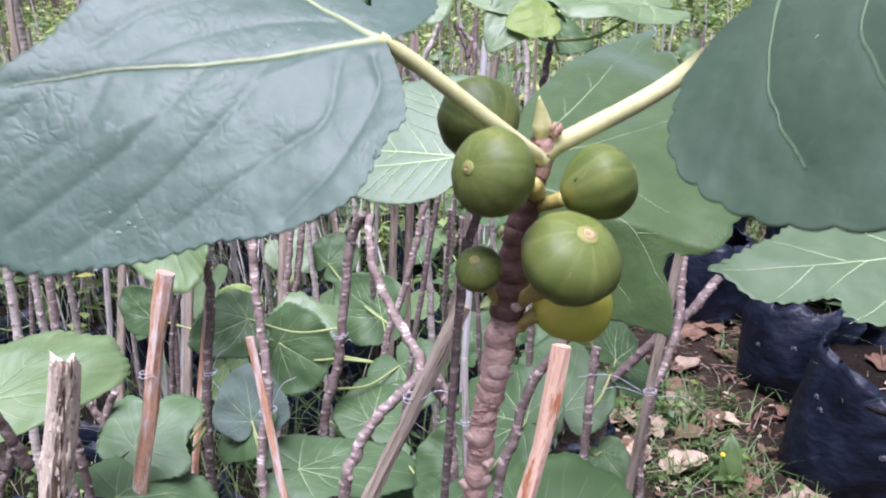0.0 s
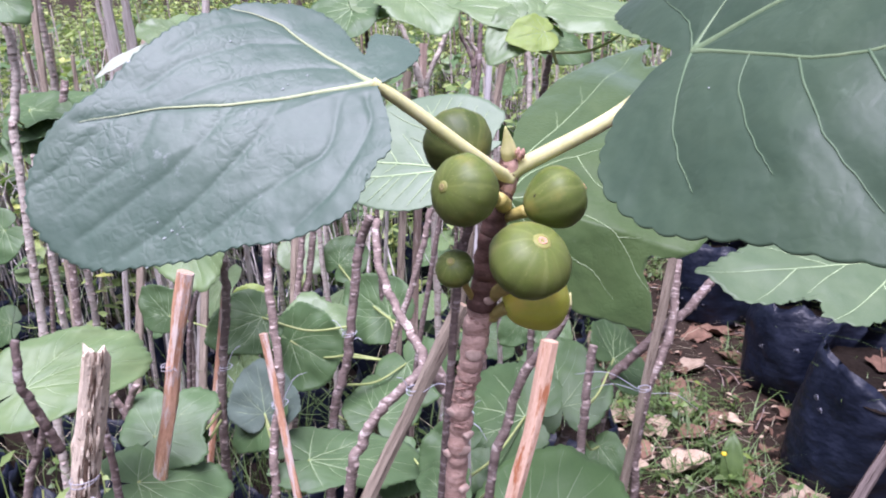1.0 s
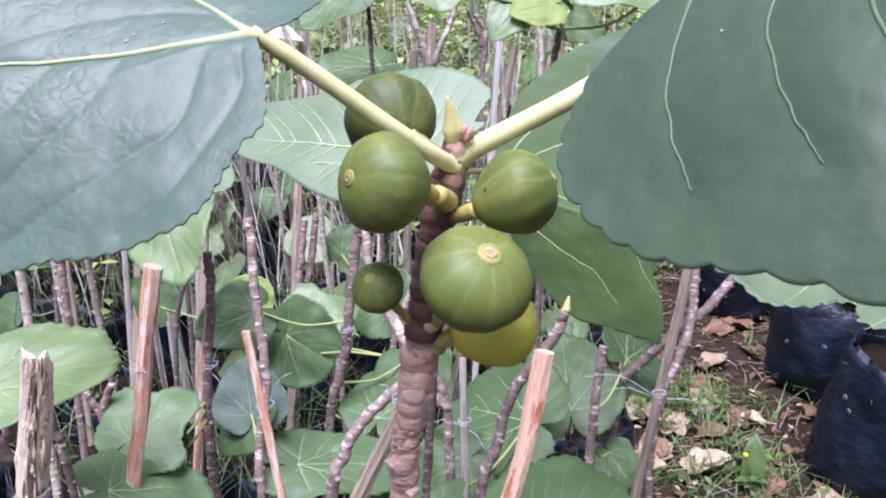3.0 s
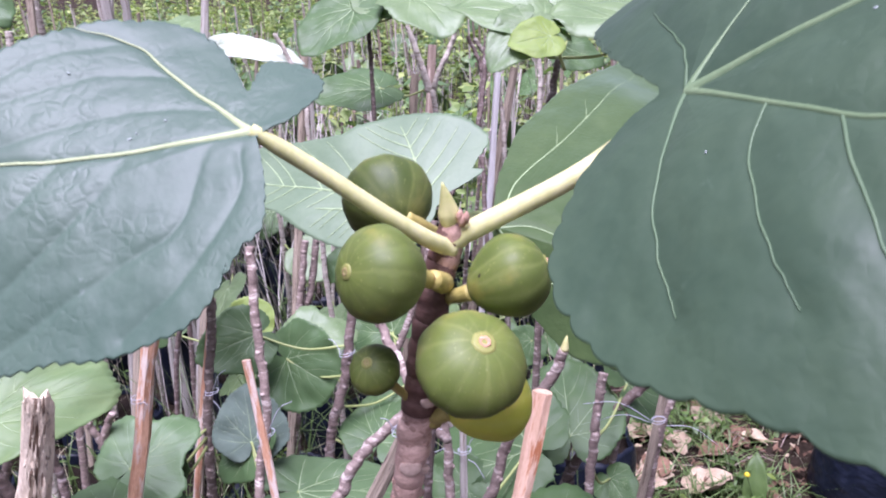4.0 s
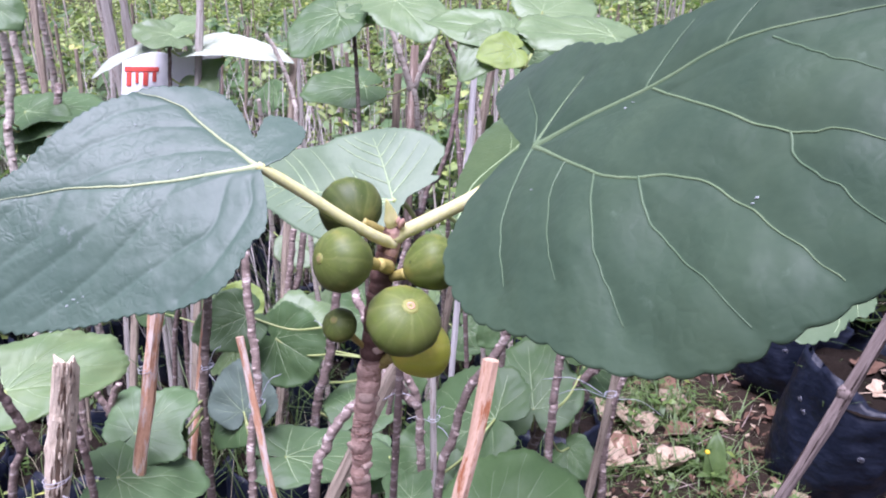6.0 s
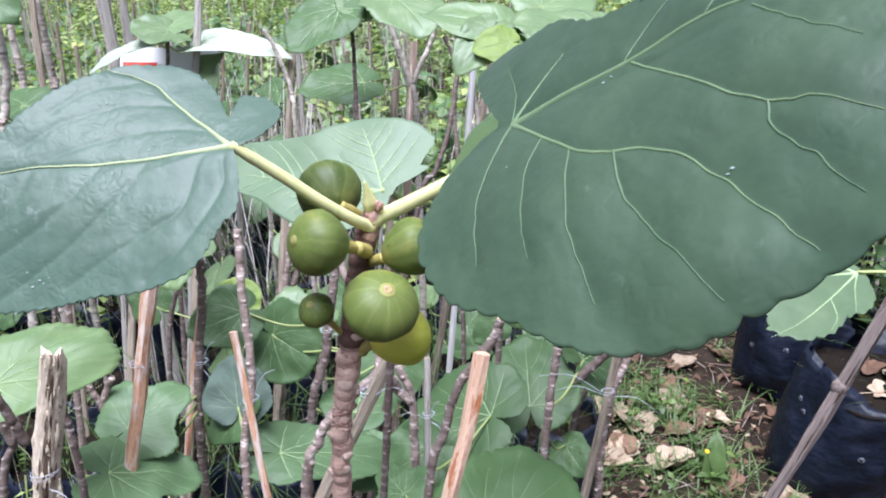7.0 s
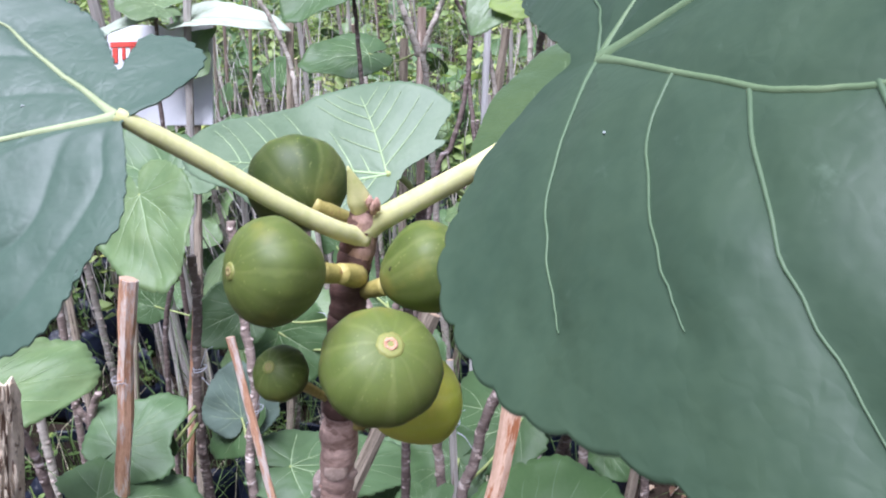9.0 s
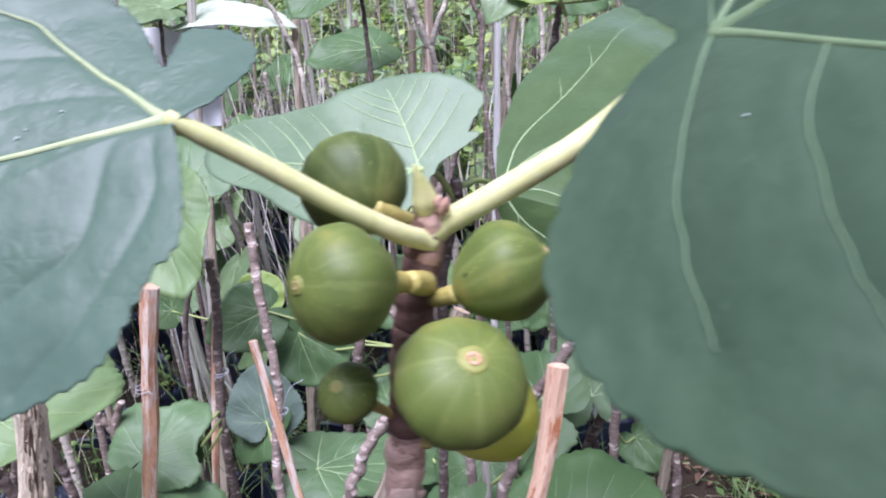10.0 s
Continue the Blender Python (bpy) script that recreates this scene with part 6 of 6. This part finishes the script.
blades("short_bag_grass", "short sparse grass on the soil of the big grow bags", "grass", path_tops, GRASS, 14, 0.02, 0.09, 0.002, 1.8)
blades("bag_straw", "pale dead grass stalks in the grow bags", "grass", bag_grass[::4], STRAW, 6, 0.14, 0.42, 0.0018, 1.3)
weed_mass("bag_weeds", "small green weeds in the grow bags", bag_grass[::7], PATH_WEED, 7, 0.026, 0.26)
low_corner = Vector((-0.724, 0.867, 0.814))
weed_mass("corner_weeds", "leafy weeds crowding round a rotten stake", [(low_corner.x + rng.gauss(0, 0.09), low_corner.y + rng.gauss(0, 0.06), 0.24) for _ in range(26)], WEED, 10, 0.03, 0.62)
blades("corner_grass", "long pale grass stalks round a rotten stake", "grass", [(low_corner.x + rng.gauss(0.05, 0.14), low_corner.y + rng.gauss(0, 0.08), 0.24) for _ in range(90)], STRAW, 12, 0.3, 0.7, 0.0018, 0.8)
back = []
while len(back) < 3300:
    x, y = rng.uniform(-8, 8), 2.3 + 12.0 * rng.random()
    if abs(x) < 1.3 + 0.78 * y and not (0.25 < x < 1.4 and y < 4.0):
        if noise.noise((x * 0.9, y * 0.9, 7.0)) + rng.uniform(-0.2, 0.2) > -0.08 - 0.05 * (y - 2):
            back.append((x, y, -0.01))
weed_mass("tall_weeds", "bright leafy weeds growing tall between the rows", back, WEED, 8, 0.075, 1.06)
stalk_spots = [p for p in [(rng.uniform(-1.1, 1.1) * (0.9 + 0.7 * y), y, -0.01) for y in [rng.uniform(2.3, 7.5) for _ in range(1900)]] if not (0.1 < p[0] < 1.6 and p[1] < 4.3)]
stalk_spots += [(rng.uniform(-2.6, -0.5), rng.uniform(2.2, 4.2), -0.01) for _ in range(350)]
blades("dry_stalks", "thin pale dead stalks standing between the far rows", "stalks", stalk_spots, STALK, 15, 0.5, 1.38, 0.0045, 0.5)
weed_mass("broad_weeds", "broad-leaved weeds standing among the far rows", back[::6], LEAF_MID, 13, 0.13, 1.0)
weed_mass("path_weeds", "low broad weeds beside the path", [(x, y, -0.01) for x, y in path_spots[::4]], PATH_WEED, 9, 0.032, 0.13)


def dry_leaf(at, size, turn, mat, seed, curl=0.35, tilt=0.0):
    rnd = random.Random(seed)
    ob = thing("dry_leaf", at, "curled dry tan fig leaf lying on the soil" if mat is DRY_LEAF else "withered brown fig leaf lying on the soil", "dry leaf", "fallen leaves")
    rings, spokes = 5, 26
    verts, faces = [(0, 0, 0)], []
    for i in range(1, rings + 1):
        t = i / rings
        for k in range(spokes):
            a = 2 * math.pi * k / spokes
            e = size * (0.5 + 0.16 * math.cos(a) + 0.07 * math.cos(5 * a) + 0.06 * noise.noise((math.cos(a) * 3, math.sin(a) * 3, seed))) * t
            x, y = e * math.cos(a), 0.8 * e * math.sin(a)
            z = curl * (y * y) / size * 2.2 + 0.3 * curl * x * x / size + size * 0.09 * t * noise.noise((x * 40, y * 40, seed * 1.3)) + 0.05 * size * abs(math.sin(5 * a / 2)) * t
            verts.append((x, y, z))
    for k in range(spokes):
        faces.append((0, 1 + k, 1 + (k + 1) % spokes))
    for i in range(rings - 1):
        o = 1 + i * spokes
        for k in range(spokes):
            p, q = o + k, o + (k + 1) % spokes
            faces.append((p, p + spokes, q + spokes, q))
    n = len(verts)
    low = min(v[2] for v in verts)
    verts = [(x, y, z - low) for x, y, z in verts]
    verts += [(x, y, z - 0.0012) for x, y, z in verts]
    faces += [tuple(i + n for i in reversed(f)) for f in faces]
    part("blade", mesh_from("blade", verts, faces, [mat]), ob, "", pose(0, 0, 0, tilt, rnd.uniform(-12, 12), turn))
    rib = spline([(-size * 0.75, 0, 0.012), (0, 0, 0.004 - low), (size * 0.55, 0, 0.01 - low)], 4)
    part("midrib", mesh_from("midrib", *tube(rib, np.linspace(0.0022, 0.0008, len(rib)), 5), [mat]), ob, "", pose(0, 0, 0.002, tilt, 0, turn))
    return ob


SPOTS = [((0.586, 2.034, 0.000), 0.15, 20, 0), ((0.514, 2.229, 0.000), 0.17, 100, 0), ((0.659, 2.381, 0.000), 0.13, 75, 0), ((0.730, 2.666, 0.000), 0.12, 30, 0), ((0.928, 2.980, 0.000), 0.15, 160, 1),
         ((0.679, 2.226, 0.000), 0.11, 200, 1), ((0.428, 2.344, 0.000), 0.14, 250, 0), ((0.796, 2.929, 0.000), 0.12, 10, 1), ((0.630, 2.512, 0.000), 0.12, 310, 1), ((0.754, 2.300, 0.000), 0.11, 80, 1),
         ((0.436, 2.080, 0.000), 0.13, 40, 0), ((0.932, 2.748, 0.000), 0.11, 130, 1), ((0.918, 1.905, 0.000), 0.12, 0, 0), ((0.759, 1.965, 0.000), 0.12, 60, 1), ((0.890, 3.150, 0.000), 0.15, 240, 1)]
for k, (p, size, turn, brown) in enumerate(SPOTS):
    dry_leaf((p[0], p[1], 0.0), size, turn, DRY_DARK if brown else DRY_LEAF, k + 1, 0.5, 8 if k % 3 else -10)
for k in range(46):
    x, y = rng.uniform(0.15, 1.6), rng.uniform(1.5, 5.2)
    if min(math.hypot(x - b[0], y - b[1]) - b[2] for b in BAGS) > 0.03:
        dry_leaf((x, y, 0.0), rng.uniform(0.06, 0.13), rng.uniform(0, 360), rng.choice((DRY_DARK, DRY_DARK, DRY_LEAF)), 40 + k, 0.6, rng.uniform(-15, 15))


for x, y, size, turn in ((1.175, 2.0, 0.1, 20), (1.27, 2.07, 0.12, 110), (1.2, 2.16, 0.11, 250)):
    dry_leaf((x, y, 0.355), size, turn, DRY_DARK if turn > 200 else DRY_LEAF, int(turn), 0.4, 6)


def flower_weed(at):
    """A broad-leaved weed with one small yellow flower."""
    ob = thing("weed", at, "broad-leaved green weed with a small yellow flower", "weed")
    for k, (a, e, ln) in enumerate(((80, 74, 0.14), (200, 25, 0.06), (330, 30, 0.05), (20, 50, 0.06), (140, 40, 0.05))):
        blade, ribs = leaf_shape(ln, SLIM, (-0.3, 0.25, 0, 0.1), rings=6, spokes=36, teeth=0, bite=0.0, wave=0.05, seed=k, vein_width=0.001, vein_side=2, fine=False)
        m = pose(0, 0, 0.03, 0, 0, a) @ pose(0, 0, 0, 0, -e, 0) @ Matrix.Diagonal((1, 0.75, 1, 1))
        part("leaf", mesh_from("leaf", *blade, [PATH_WEED]), ob, "", m)
    part("stalk", mesh_from("stalk", *tube([(0, 0, -0.01), (-0.005, 0, 0.05), (-0.03, 0.0, 0.12)], [0.003, 0.0025, 0.0015], 6), [GRASS]), ob)
    part("flower", mesh_from("flower", *tube([(-0.03, 0, 0.118), (-0.03, -0.002, 0.124), (-0.03, -0.003, 0.129)], [0.004, 0.009, 0.002], 9), [FLOWER]), ob, "small yellow flower head")


flower_weed((0.723, 1.962, 0.000))


def litter(name, label, places, mat, seed, low, high):
    """Scraps of dead leaf lying about, bent and tilted, as one mass."""
    rnd = random.Random(seed)
    verts, faces = [], []
    for x, y in places:
        z, a = rnd.uniform(0.0, 0.016), rnd.uniform(0, 6.28)
        ln = rnd.uniform(low, high)
        wd = ln * rnd.uniform(0.25, 0.6)
        d, sd = np.array((math.cos(a), math.sin(a), rnd.uniform(-0.25, 0.25))), np.array((-math.sin(a), math.cos(a), rnd.uniform(-0.4, 0.4)))
        c, o = np.array((x, y, z)), len(verts)
        lift = np.array((0, 0, wd * rnd.uniform(-0.2, 0.6)))
        verts += [c - d * ln * 0.5, c - d * ln * 0.15 + sd * wd * 0.5 + lift, c + d * ln * 0.2 + sd * wd * 0.35 + lift, c + d * ln * 0.5,
                  c + d * ln * 0.15 - sd * wd * 0.45 + lift, c - d * ln * 0.2 - sd * wd * 0.4 + lift, c]
        faces += [(o + k, o + (k + 1) % 6, o + 6) for k in range(6)]
    return tagged(new(name, mesh_from(name, verts, faces, [mat], smooth=False)), label, "litter", kind="stuff")


floor_spots = [(rng.uniform(0.1, 2.0), rng.uniform(1.2, 5.0)) for _ in range(4600)]
litter("leaf_litter", "small brown scraps of dead leaf on the soil", floor_spots[:3000], DRY_DARK, 21, 0.012, 0.05)
litter("pale_litter", "small tan scraps of dead leaf and bark on the soil", floor_spots[3000:3700], DRY_LEAF, 22, 0.008, 0.035)
twigs = random.Random(33)
pieces = []
for k in range(260):
    x, y, a, ln = twigs.uniform(0.1, 2.0), twigs.uniform(1.2, 4.6), twigs.uniform(0, 6.28), twigs.uniform(0.04, 0.2)
    mid = np.array((x, y, twigs.uniform(0.004, 0.02)))
    d = np.array((math.cos(a), math.sin(a), twigs.uniform(-0.08, 0.08))) * ln / 2
    pieces.append(tube([mid - d, mid + np.array((0.006, 0.004, 0.003)), mid + d], [0.0022, 0.0018, 0.001], 5))
tagged(new("twigs", mesh_from("twigs", *joined(*pieces), [BARK_GREY])), "thin dry twigs strewn over the soil", "twigs", kind="stuff")
